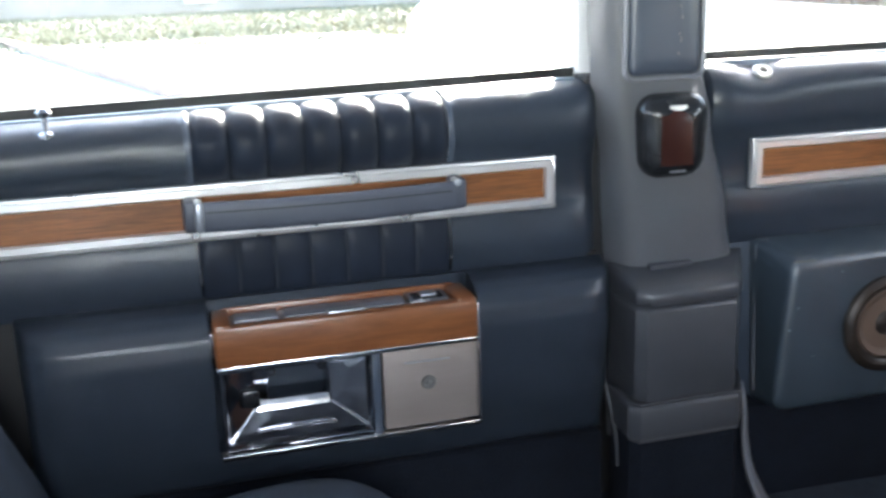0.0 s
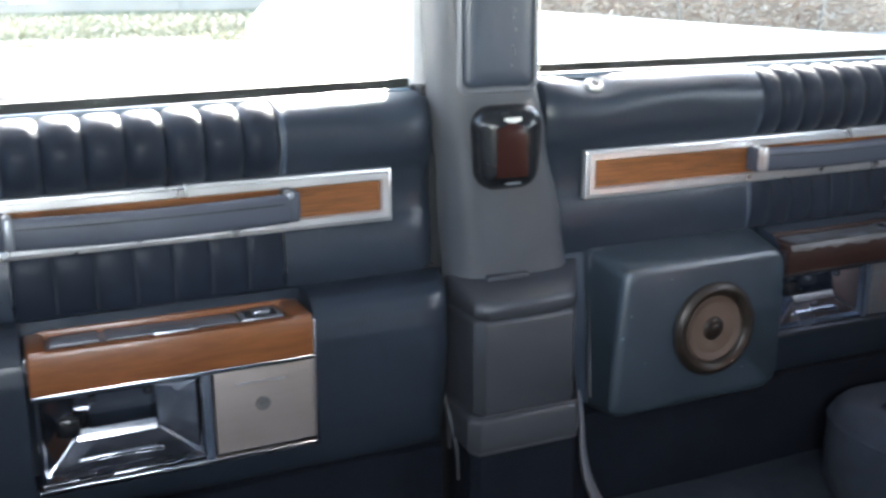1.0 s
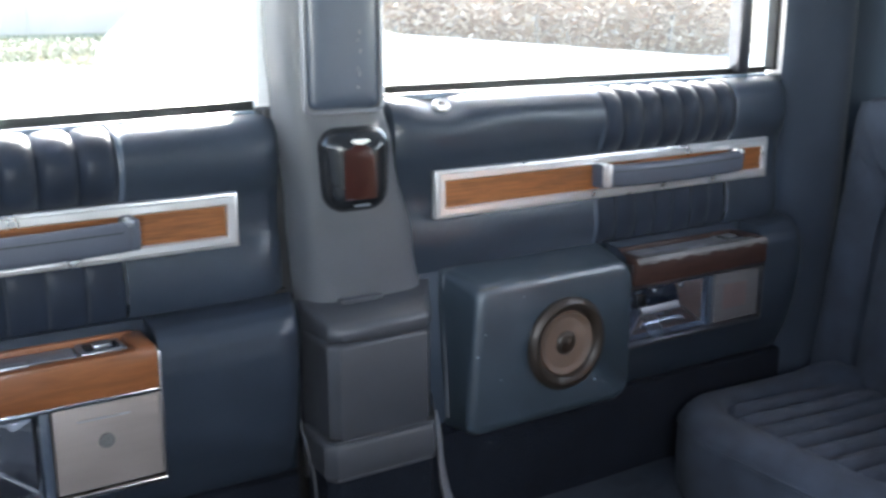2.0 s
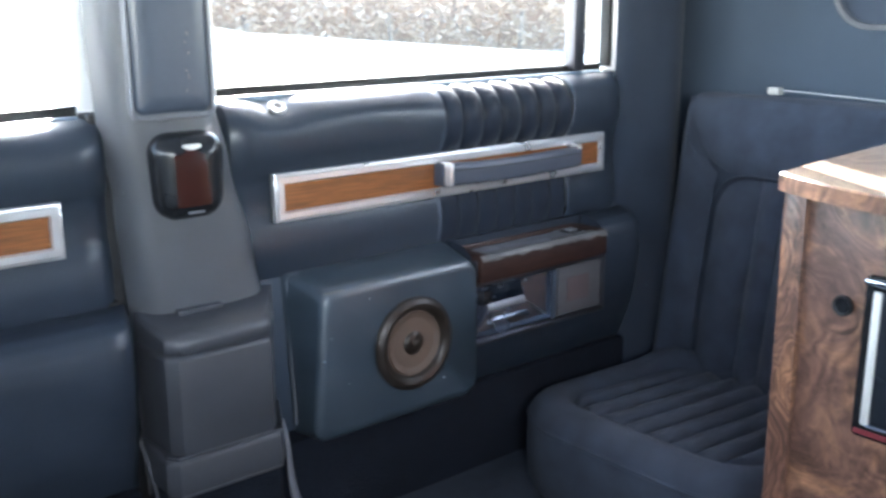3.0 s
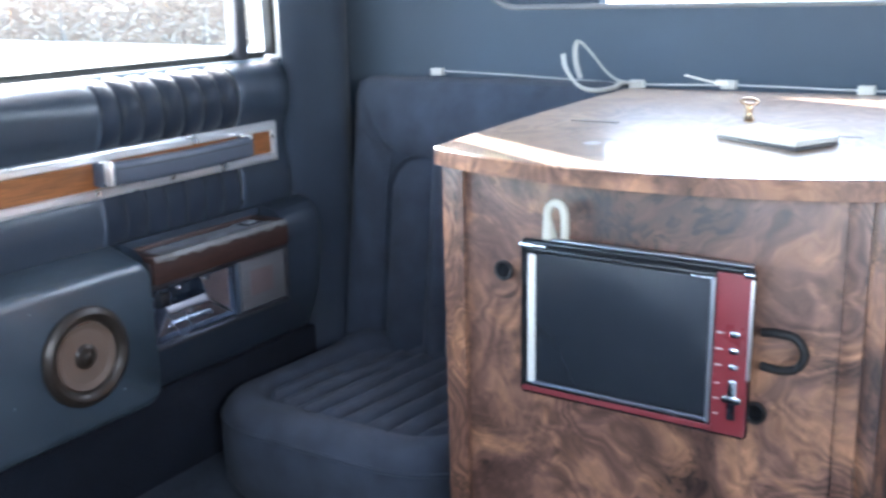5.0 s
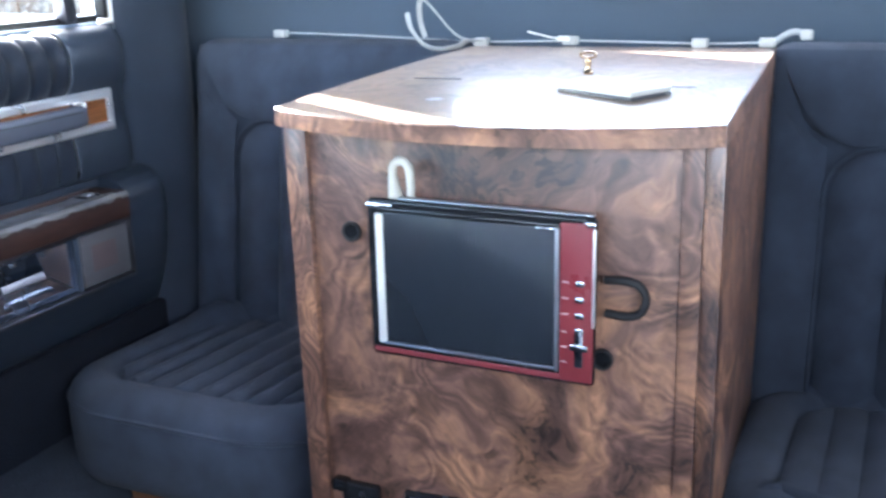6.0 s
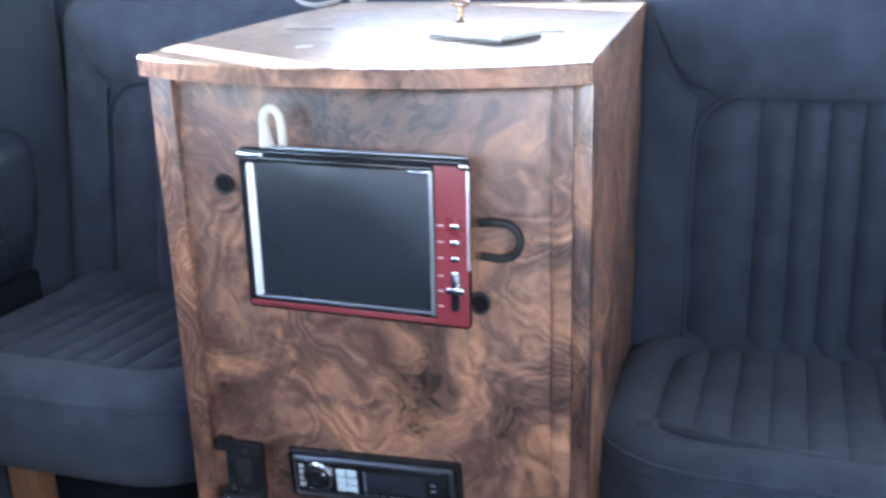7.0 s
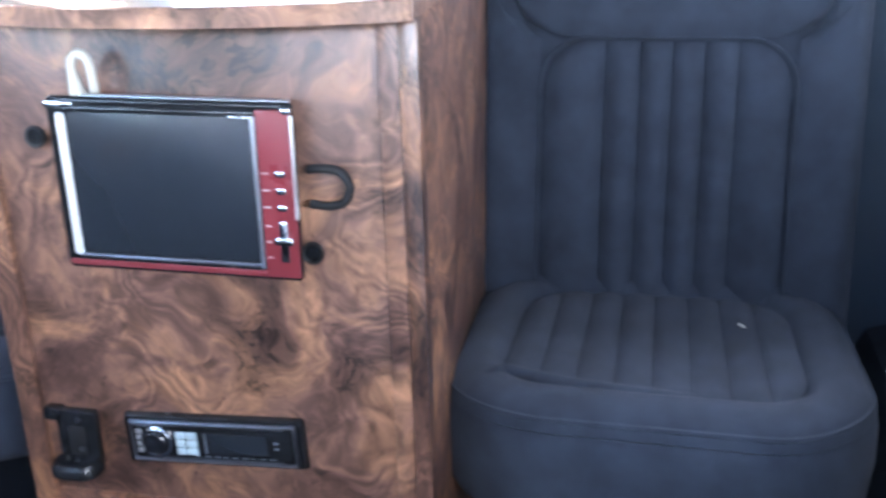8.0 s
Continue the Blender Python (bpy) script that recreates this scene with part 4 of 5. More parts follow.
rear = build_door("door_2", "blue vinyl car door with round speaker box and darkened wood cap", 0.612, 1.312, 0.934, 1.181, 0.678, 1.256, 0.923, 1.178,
                  0.950, 1.203, 0.522, CAP_WOOD_DARK, 0.61, SHADED_PLATE, True, 0.612, (0.694, 0.860, 0.009), 0.690, True)
build_speaker_box(rear, 0.6865, 0.944)
build_window("window_1", -0.42, 0.486, "clear side window over the first door", 0.858)
build_window("window_2", 0.626, 1.238, "clear side window over the second door")
build_window("window_3", 1.252, 1.312, "narrow quarter pane")
build_pillar()
build_quarter()


# ---- seats ----
def pleats(parent, w, l, r, cuts, h0, amp, m, mat, name="pleat"):
    """Stuffed rolls side by side inside a rounded rectangle."""
    for i, (c0, c1) in enumerate(zip(cuts, cuts[1:])):
        a0, a1 = -w / 2 + w * c0, -w / 2 + w * c1
        bm = bmesh.new()

        def f(u, v):
            a = a0 + 0.0004 + u * (a1 - a0 - 0.0008)
            s = 2 * u - 1
            over = max(0.0, abs(a) - (w / 2 - r))
            half = l / 2 - r + math.sqrt(max(0.0, r * r - over * over))
            b = -half + v * 2 * half
            e = min(1.0, min(v, 1 - v) * 2 * half / 0.02)
            h = h0 + amp * (1 - s * s) * math.sqrt(e * (2 - e)) + 0.001 * noise.noise((a * 20, b * 20, i))
            return m @ Vector((a, b, h))
        part(name, grid(bm, 8, 18, f), mat, parent)


def build_seat(cy, rise, amp, fold):
    """Rear-facing folding seat: cushion, back with head roll, short legs. Slack cloth has shallow pleats (amp) and a fold."""
    w = 0.440
    seat = thing("jump_seat", (1.22, cy, FLOOR), "rear-facing seat in ribbed dark blue cloth", "seat", "rear-facing seats")
    mc = axes_matrix((1.212, cy, 0.312), (0, 1, 0), (0.9975, 0, -0.07), (0.07, 0, 0.9975))
    prof = [(0.045, -0.034), (0.014, -0.027), (0.004, -0.010), (0.0, 0.034), (0.0, 0.066), (0.002, 0.074), (0.005, 0.0765), (0.002, 0.079), (0.005, 0.089), (0.014, 0.099), (0.030, 0.106), (0.047, 0.1065), (0.056, 0.1035), (0.064, 0.096), (0.068, 0.0915)]
    def slack(p):
        """Worn stuffing: the cloth sags and bulges a little."""
        q = Vector(p)
        if not fold and q.z > 0.38:
            q.z += 0.020 * math.exp(-((q.x - 1.365) ** 2 + (q.y - cy - 0.175) ** 2) / 0.0042)  # a lump squeezed up against the back
        return q + Vector((0.004 * noise.noise(q * 9), 0.004 * noise.noise(q * 9 + Vector((5, 0, 0))), 0.0045 * noise.noise(q * 7 + Vector((0, 9, 0)))))
    bm = pad(bmesh.new(), w, 0.430, 0.125, prof, mc, 12)
    for v in bm.verts:
        v.co = slack(v.co)
    cover = BVHTree.FromBMesh(bm)
    cushion = part("cushion", bm, CLOTH, seat, "rounded blue cloth seat cushion", 60)
    part("piping", sweep(bmesh.new(), [slack(mc @ Vector((a, b, 0.0905 if fold else 0.0765))) for a, b in (rrect(w - 0.013, 0.417, 0.118, 16) if fold else rrect(w - 0.002, 0.428, 0.124, 16))], 0.0030, 6, True), CLOTH, cushion)
    mp = mc @ Matrix.Translation((0, -0.010, 0))
    pleats(cushion, 0.305, 0.328, 0.09, [i / 8 for i in range(9)], rise, amp, mp, CLOTH)
    if fold:
        # a crease where the slack cover has bunched up towards its edge
        crest = []
        for x, y in smooth_path([(1.078, 0.172), (1.090, 0.162), (1.100, 0.146), (1.092, 0.127), (1.078, 0.078), (1.073, 0.031), (1.070, -0.030)], 5):
            hit = cover.ray_cast(Vector((x, cy + fold * y, 0.6)), Vector((0, 0, -1)))[0]
            crest.append((x, cy + fold * y, max(hit.z, 0.4158 + 0.07 * (1.212 - x))))

        def crease(u, v):
            i = min(int(u * (len(crest) - 1)), len(crest) - 2)
            p = Vector(crest[i]).lerp(Vector(crest[i + 1]), u * (len(crest) - 1) - i)
            t = (Vector(crest[i + 1]) - Vector(crest[i])).normalized()
            side = Vector((t.y, -t.x, 0)).normalized()
            q = 2 * v - 1
            thick = math.sin(math.pi * min(1, max(0, u))) ** 0.5
            return p + side * (0.014 * q + 0.005) + Vector((0, 0, thick * 0.0075 * (1 - q * q) * (1 + 0.4 * q) - 0.0015 - 0.003 * q * q))
        part("fold", grid(bmesh.new(), 40, 10, crease), CLOTH, cushion, "slack fold in the seat cover")
    tilt = radians(9)
    up = (math.sin(tilt), 0, math.cos(tilt))
    nrm = (-math.cos(tilt), 0, math.sin(tilt))
    mb = axes_matrix((1.445, cy, 0.590), (0, 1, 0), up, nrm)
    prof = [(0.0, -0.03), (0.0, 0.02), (0.003, 0.036), (0.010, 0.048), (0.022, 0.055), (0.040, 0.054), (0.052, 0.047), (0.060, 0.039)]
    back = part("backrest", pad(bmesh.new(), 0.467, 0.480, 0.035, prof, mb, 8), CLOTH, seat, "tall blue cloth backrest", 60)
    mi = mb @ Matrix.Translation((0, -0.062, 0))
    pleats(back, 0.292, 0.345, 0.055, [0, 0.215, 0.345, 0.475, 0.605, 0.75, 1], 0.043, 0.0115, mi, CLOTH)
    part("insert_seam", sweep(bmesh.new(), [mi @ Vector((a, b, 0.050)) for a, b in rrect(0.302, 0.355, 0.058, 8)], 0.002, 6, True), CLOTH, back)

    # head roll, wider towards the top, and the side bolsters that meet it in a slanting seam
    def seam_b(a):
        return 0.116 + 0.100 * max(0.0, (abs(a) - 0.150) / 0.078) ** 1.5

    def head(u, v):
        s = 2 * u - 1
        half = 0.158 + 0.068 * v ** 0.65
        a = s * half
        lo = 0.116 + 0.012 * max(0.0, abs(s) - 0.8) / 0.2
        b = lo + v * (0.229 - lo)
        e = min(1.0, (1 - abs(s)) * half / 0.022)
        h = 0.043 + 0.017 * math.sin(math.pi * (0.06 + 0.88 * v)) ** 0.5 * math.sqrt(e * (2 - e))
        return mb @ Vector((a, b, h + 0.0015 * noise.noise((a * 16, b * 16, 2))))
    part("head_roll", grid(bmesh.new(), 36, 14, head), CLOTH, back, "padded head roll")
    for side in (-1, 1):
        def bolster(u, v):
            a = 0.151 + u * 0.079
            top = min(0.222, seam_b(a) - 0.002)
            b = -0.236 + v * (top + 0.236)
            e = min(1.0, (1 - v) * 0.30 / 0.02)
            h = 0.043 + 0.014 * math.sin(math.pi * min(1.0, 0.05 + 0.85 * u)) ** 0.6 * math.sqrt(max(0.0, e * (2 - e))) - 0.012 * max(0.0, u - 0.8) / 0.2
            return mb @ Vector((side * a, b, h + 0.0015 * noise.noise((a * 14, b * 14, side))))
        part("side_bolster", grid(bmesh.new(), 12, 26, bolster), CLOTH, back, "padded side bolster")
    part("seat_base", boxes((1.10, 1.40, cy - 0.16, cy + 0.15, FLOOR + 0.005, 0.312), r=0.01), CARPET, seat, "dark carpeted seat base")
    for x, y in ((1.040, cy + 0.075), (1.125, cy - 0.15), (1.36, cy + 0.17), (1.36, cy - 0.18)):
        part("leg", boxes((x, x + 0.035, y - 0.022, y + 0.022, FLOOR + 0.002, 0.316), r=0.003), LEG_WOOD, seat, "short plain wooden leg")
    return seat


build_seat(1.048, 0.0925, 0.0150, 0)
build_seat(0.185, 0.0975, 0.0050, 1)


def build_bench():
    """Wide rear bench: cushion and leaning back."""
    bench = thing("bench_seat", (-0.2, 0.60, FLOOR), "wide rear bench in dark blue cloth", "seat")
    def crown(u, v):
        x, y = -0.42 + u * 0.66, -0.12 + v * 1.335
        e = min(1.0, min(v, 1 - v) * 1.335 / 0.09)
        g = min(1.0, min(u * 2, 1 - u) * 0.66 / 0.10)
        z = 0.509 - 1.4 * (x - 0.095) ** 2 - 0.07 * (1 - math.sqrt(e * (2 - e))) - 0.09 * (1 - math.sqrt(g * (2 - g)))
        return (x, y, z + 0.002 * noise.noise((x * 14, y * 14, 8)))
    bm = grid(bmesh.new(), 40, 60, crown)
    res = bmesh.ops.extrude_edge_only(bm, edges=[e for e in bm.edges if e.is_boundary])
    for v in [q for q in res["geom"] if isinstance(q, bmesh.types.BMVert)]:
        v.co.z = FLOOR + 0.01
    part("cushion", bm, BENCH_CLOTH, bench, "wide soft bench cushion", 60)
    t = radians(22)
    mb = axes_matrix((-0.315, 0.555, 0.655), (0, 1, 0), (-math.sin(t), 0, math.cos(t)), (math.cos(t), 0, math.sin(t)))
    prof = [(0.0, -0.08), (0.0, 0.06), (0.006, 0.09), (0.02, 0.11), (0.05, 0.12), (0.1, 0.122)]
    part("backrest", pad(bmesh.new(), 1.40, 0.70, 0.08, prof, mb, 8), BENCH_CLOTH, bench, "leaning bench backrest", 60)


build_bench()


# ---- console ----
def skew(x):
    """The console stands a little askew: how far its sides drift across by x."""
    return (x - 0.93) * 0.050


def top_z(x):
    """Height of the slightly crowned console top."""
    return 0.8165 + 0.030 * (x - 0.9) - 0.036 * (x - 0.9) ** 2


def build_console():
    con = thing("console", (1.2, 0.59, FLOOR), "tall burl-veneer console between the rear-facing seats", "cabinet")
    y0, y1, x0, x1 = 0.378, 0.797, 0.952, 1.462
    top = 0.800

    def block(bm, xa, xb, ya, yb, za, zb, r=0.0):
        n = bmesh.new()
        box(n, xa, xb, ya, yb, za, zb, r=r)
        for v in n.verts:
            v.co.y += skew(v.co.x)
        me = bpy.data.meshes.new("tmp")
        n.to_mesh(me)
        n.free()
        bm.from_mesh(me)
        bpy.data.meshes.remove(me)
        return bm
    part("carcass", block(bmesh.new(), x0 + 0.004, x1, y0 + 0.001, y1 - 0.001, FLOOR + 0.002, top - 0.001, 0.003), BURL, con, "burl-veneer body")
    for ya, yb in ((y0, y0 + 0.016), (y1 - 0.024, y1)):
        part("stile", block(bmesh.new(), x0 - 0.004, x0 + 0.018, ya, yb, FLOOR + 0.004, top - 0.002, 0.002), BURL_EDGE, con, "upright veneer edging")
    part("face_strip", block(bmesh.new(), x0 - 0.0015, x0 + 0.012, y0 + 0.0165, y0 + 0.034, 0.3255, top - 0.002, 0.0012), BURL, con, "flat veneer strip inside the edging")
    part("bottom_rail", block(bmesh.new(), x0 - 0.003, x0 + 0.01, y0 + 0.0165, y1 - 0.0245, 0.295, 0.325, 0.002), BURL_EDGE, con)
    # top with a bowed front
    def lid(u, v):
        xf = 0.926 - 0.046 * (1 - (2 * v - 1) ** 2) ** 0.9
        x = xf + (x1 + 0.004 - xf) * u
        return (x, 0.3765 + 0.030 * u + v * (0.413 - 0.006 * u), top_z(x))
    bm = grid(bmesh.new(), 24, 24, lid)
    loop = [lid(0, i / 24) for i in range(24)] + [lid(i / 24, 1) for i in range(24)] + [lid(1, 1 - i / 24) for i in range(24)] + [lid(1 - i / 24, 0) for i in range(24)]
    edge = bmesh.new()
    rows = []
    for grow, z in ((0.0, None), (0.0015, -0.0015), (0.0015, 0.800), (-0.02, 0.7995)):
        row = []
        for p in loop:
            d = Vector((p[0] - 1.19, p[1] - 0.597, 0)).normalized() * grow
            row.append(edge.verts.new((p[0] + d.x, p[1] + d.y, p[2] if z is None else p[2] + z if z < 0 else z)))
        rows.append(row)
    for p, q in zip(rows, rows[1:]):
        for k in range(96):
            edge.faces.new((p[k], p[(k + 1) % 96], q[(k + 1) % 96], q[k]))
    part("top_edging", edge, BURL, con, "burl edging of the top")
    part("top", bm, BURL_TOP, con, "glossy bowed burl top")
    # lid joints in the top and cable holes in the front
    part("lid_joint", boxes((1.1145, 1.1185, 0.683, 0.737, top_z(1.117) - 0.001, top_z(1.117) + 0.0006)), RUBBER, con)
    part("lid_joint", boxes((1.10, 1.1025, 0.435, 0.52, top_z(1.10) - 0.001, top_z(1.10) + 0.0006)), RUBBER, con)
    part("pale_spot", lathe(bmesh.new(), [(0.0085, -0.0006), (0.0080, 0.0003), (0.0004, 0.0004)], Matrix.Translation((0.991, 0.6555, top_z(0.991))) @ Matrix.Diagonal((1.3, 1.0, 1.0, 1.0)), 18), BRUSHED, con, "small pale spot on the console top")
    mh = lambda y, z: axes_matrix((0.9525, y, z), (0, 1, 0), (0, 0, 1), (-1, 0, 0))  # noqa: E731
    for y, z in ((0.731, 0.694), (0.480, 0.5965)):
        g = part("grommet", lathe(bmesh.new(), [(0.0102, -0.002), (0.0102, 0.0010), (0.0094, 0.0016), (0.0080, 0.0012), (0.0072, 0.0002)], mh(y, z), 24), RUBBER, con, "black rubber grommet")
        part("hole", lathe(bmesh.new(), [(0.0072, -0.001), (0.0072, 0.0004)], mh(y, z), 20), BLACK, g)
    return con


build_console()


def build_monitor():
    """Small screen hung on the console's front, a little askew."""
    c = (0.9505, 0.584, 0.6610)
    mon = thing("monitor", c, "small flat screen with red and chrome bezel", "monitor")
    a = radians(-0.6)
    m = axes_matrix(c, (0, -math.cos(a), math.sin(a)), (0, math.sin(a), math.cos(a)), (-1, 0, 0))
    W, H, D = 0.222, 0.153, 0.032
    case = part("case", pad(bmesh.new(), W - 0.004, H, 0.005, [(0.040, 0), (0.036, 0.012), (0.014, D - 0.008), (0.002, D - 0.006), (0.0, D - 0.005), (0, D - 0.003), (0.001, D - 0.002)], m @ Matrix.Translation((-0.002, 0, 0)), 4), BLACK, mon, "black monitor case")

    def bar(name, u0, u1, v0, v1, h0, h1, mat, r=0.0008, parent=mon, label=""):
        return part(name, box(bmesh.new(), u0, u1, v0, v1, h0, h1, r=r, m=m), mat, parent, label)
    strip = bar("control_strip", W / 2 - 0.036, W / 2 - 0.0055, -H / 2 + 0.0025, H / 2 - 0.006, D - 0.004, D, RED, 0.002, mon, "dull red control strip")
    bar("bottom_rim", -W / 2 + 0.001, W / 2 - 0.0055, -H / 2 + 0.0015, -H / 2 + 0.009, D - 0.006, D - 0.0015, RED, 0.003, mon, "dull red lower rim")
    bar("glass", -W / 2 + 0.0165, W / 2 - 0.040, -H / 2 + 0.015, H / 2 - 0.013, D - 0.005, D - 0.0015, SCREEN, 0.0005, mon, "dark switched-off screen")
    bar("bezel_top", -W / 2 + 0.006, W / 2 - 0.036, H / 2 - 0.0125, H / 2 - 0.0075, D - 0.004, D + 0.001, BLACK, 0.002, mon, "glossy black bezel bar")
    bar("bezel_bottom", -W / 2 + 0.012, W / 2 - 0.036, -H / 2 + 0.0105, -H / 2 + 0.0145, D - 0.004, D, DULL_CHROME, 0.002, mon, "dull chrome bezel bar")
    bar("bezel_inner", W / 2 - 0.0405, W / 2 - 0.0365, -H / 2 + 0.010, H / 2 - 0.010, D - 0.004, D + 0.0005, SATIN, 0.0015, mon)
    bar("pale_edge", -W / 2 + 0.0080, -W / 2 + 0.0160, -H / 2 + 0.012, H / 2 - 0.014, D - 0.005, D, WHITE, 0.002, mon, "pale worn strip beside the screen")
    bar("side_trim", W / 2 - 0.007, W / 2 - 0.0043, -H / 2 + 0.055, H / 2 - 0.010, D - 0.006, D + 0.0005, WORN_CHROME, 0.0015, mon)
    for u in (-W / 2 + 0.003, W / 2 - 0.0095):
        bar("corner_cap", u - 0.004, u + (0.024 if u < 0 else 0.005), H / 2 - 0.0095, H / 2 - 0.004, D - 0.006, D + 0.001, CHROME, 0.002)
    bar("top_bar", -W / 2 + 0.006, W / 2 - 0.012, H / 2 - 0.006, H / 2 - 0.002, D - 0.006, D - 0.001, BLACK, 0.0015)
    bar("top_trim", -W / 2 + 0.030, W / 2 - 0.008, H / 2 - 0.0012, H / 2 + 0.0010, D - 0.012, D - 0.0045, SATIN, 0.0008)
    # chrome sliver added as the glint on the bezel's upper corner
    bar("bezel_glint", W / 2 - 0.058, W / 2 - 0.040, H / 2 - 0.0138, H / 2 - 0.0118, D - 0.004, D + 0.0004, CHROME, 0.0008)
    # buttons, rocker and their marks
    uc = W / 2 - 0.0170
    for v in (0.0180, 0.0035, -0.0110):
        bar("button", uc - 0.0045, uc + 0.0045, v - 0.003, v + 0.003, D - 0.001, D + 0.003, CHROME, 0.002, strip, "small chrome button")
        bar("mark", uc - 0.0165, uc - 0.0105, v - 0.0005, v + 0.0005, D - 0.001, D + 0.0003, WHITE, 0, strip)
    bar("rocker", uc - 0.004, uc + 0.004, -0.059, -0.022, D - 0.001, D + 0.003, CHROME, 0.0018, strip, "chrome rocker key")
    bar("rocker_cross", uc - 0.0085, uc + 0.0085, -0.0435, -0.0365, D - 0.001, D + 0.004, CHROME, 0.002, strip)
    for v in (-0.0275, -0.0415, -0.0555):
        bar("mark", uc - 0.0165, uc - 0.0115, v - 0.0005, v + 0.0005, D - 0.001, D + 0.0003, WHITE, 0, strip)
    # cables
    pts = smooth_path([(0.938, 0.6730, 0.735), (0.934, 0.6730, 0.752), (0.932, 0.671, 0.766), (0.932, 0.6635, 0.772), (0.932, 0.6560, 0.766), (0.934, 0.6550, 0.750), (0.938, 0.6575, 0.735)])
    lead = part("lead_loop", sweep(bmesh.new(), pts, 0.0040, 10), CREAM, mon, "cream cable loop on top of the screen")
    part("plug_sleeve", sweep(bmesh.new(), [(0.938, 0.6730, 0.736), (0.936, 0.6731, 0.744), (0.934, 0.6730, 0.755)], lambda s: 0.0074 - 0.0030 * s, 12), CREAM, lead)
    pts = smooth_path([(0.940, 0.474, 0.676), (0.938, 0.462, 0.678), (0.938, 0.446, 0.676), (0.938, 0.438, 0.664), (0.939, 0.443, 0.650), (0.940, 0.456, 0.645), (0.941, 0.474, 0.646)])
    part("black_lead_loop", sweep(bmesh.new(), pts, 0.0038, 10), RUBBER, mon, "black cable loop beside the screen")


build_monitor()


def build_radio():
    c = (0.9605, 0.594, 0.3975)
    rad = thing("car_radio", c, "black car radio with chrome-edged face", "radio")
    a = radians(2.6)
    m = axes_matrix(c, (0, -math.cos(a), math.sin(a)), (0, math.sin(a), math.cos(a)), (-1, 0, 0))
    W, H = 0.186, 0.055

    def bar(name, u0, u1, v0, v1, h0, h1, mat, r=0.0008, label=""):
        return part(name, box(bmesh.new(), u0, u1, v0, v1, h0, h1, r=r, m=m), mat, rad, label)
    part("surround", pad(bmesh.new(), W, H, 0.004, [(0, -0.002), (0, 0.006), (0.003, 0.011), (0.006, 0.011)], m, 4), BLACK, rad, "black plastic surround")
    part("chrome_edge", frame_loop(bmesh.new(), W - 0.014, H - 0.010, 0.003, [(0, 0.009), (0.0005, 0.0135), (0.002, 0.0145), (0.0035, 0.013), (0.004, 0.009)], m, 4), DULL_CHROME, rad, "dull chrome edging")
    bar("face", -W / 2 + 0.010, W / 2 - 0.013, -H / 2 + 0.008, H / 2 - 0.008, 0.008, 0.0125, BLACK, 0.001)
    bar("display", -0.006, 0.056, -0.011, 0.010, 0.0115, 0.0132, SCREEN, 0.0005, "dark display window")
    k = m @ Matrix.Translation((-0.058, 0.0, 0.0))
    part("volume_knob", lathe(bmesh.new(), [(0.0125, 0.010), (0.0125, 0.0185), (0.0105, 0.0205), (0.008, 0.020), (0.003, 0.0195)], k, 28), BLACK, rad, "round black volume knob")
    part("knob_ring", lathe(bmesh.new(), [(0.0165, 0.011), (0.0165, 0.0145), (0.014, 0.016), (0.0125, 0.0155)], k, 28), CHROME, rad)
    for i in range(2):
        for j in range(3):
            bar("preset_button", -0.038 + i * 0.0115, -0.0275 + i * 0.0115, -0.0135 + j * 0.0085, -0.006 + j * 0.0085, 0.0115, 0.0145, PALE_KEY, 0.001, "pale bluish preset button")
    for j in range(4):
        bar("side_button", -0.080, -0.0735, -0.013 + j * 0.0068, -0.008 + j * 0.0068, 0.0115, 0.014, WORN_CHROME, 0.001)
    for v in (0.002, -0.004):
        bar("mark", 0.062, 0.067, v, v + 0.002, 0.0115, 0.0128, SATIN, 0)
    # two bars modelled in place of the highlight along the upper edge
    bar("highlight_bar", -0.083, 0.074, 0.0165, 0.0195, 0.011, 0.0140, DULL_CHROME, 0.0012)
    bar("lip_glint", -0.082, -0.058, 0.0150, 0.0172, 0.011, 0.0143, CHROME, 0.0008)
    bar("lower_lip", -0.055, 0.07, -0.0195, -0.017, 0.011, 0.0145, DULL_CHROME, 0.001)
    for j in range(9):
        bar("mark", -0.020 + j * 0.0095, -0.0150 + j * 0.0095 + 0.0012 * (j % 3), -0.0155, -0.0145, 0.0115, 0.0128, SATIN, 0)
    bar("display_edge", -0.0085, -0.0065, -0.011, 0.010, 0.0115, 0.0138, SATIN, 0.0005)


build_radio()


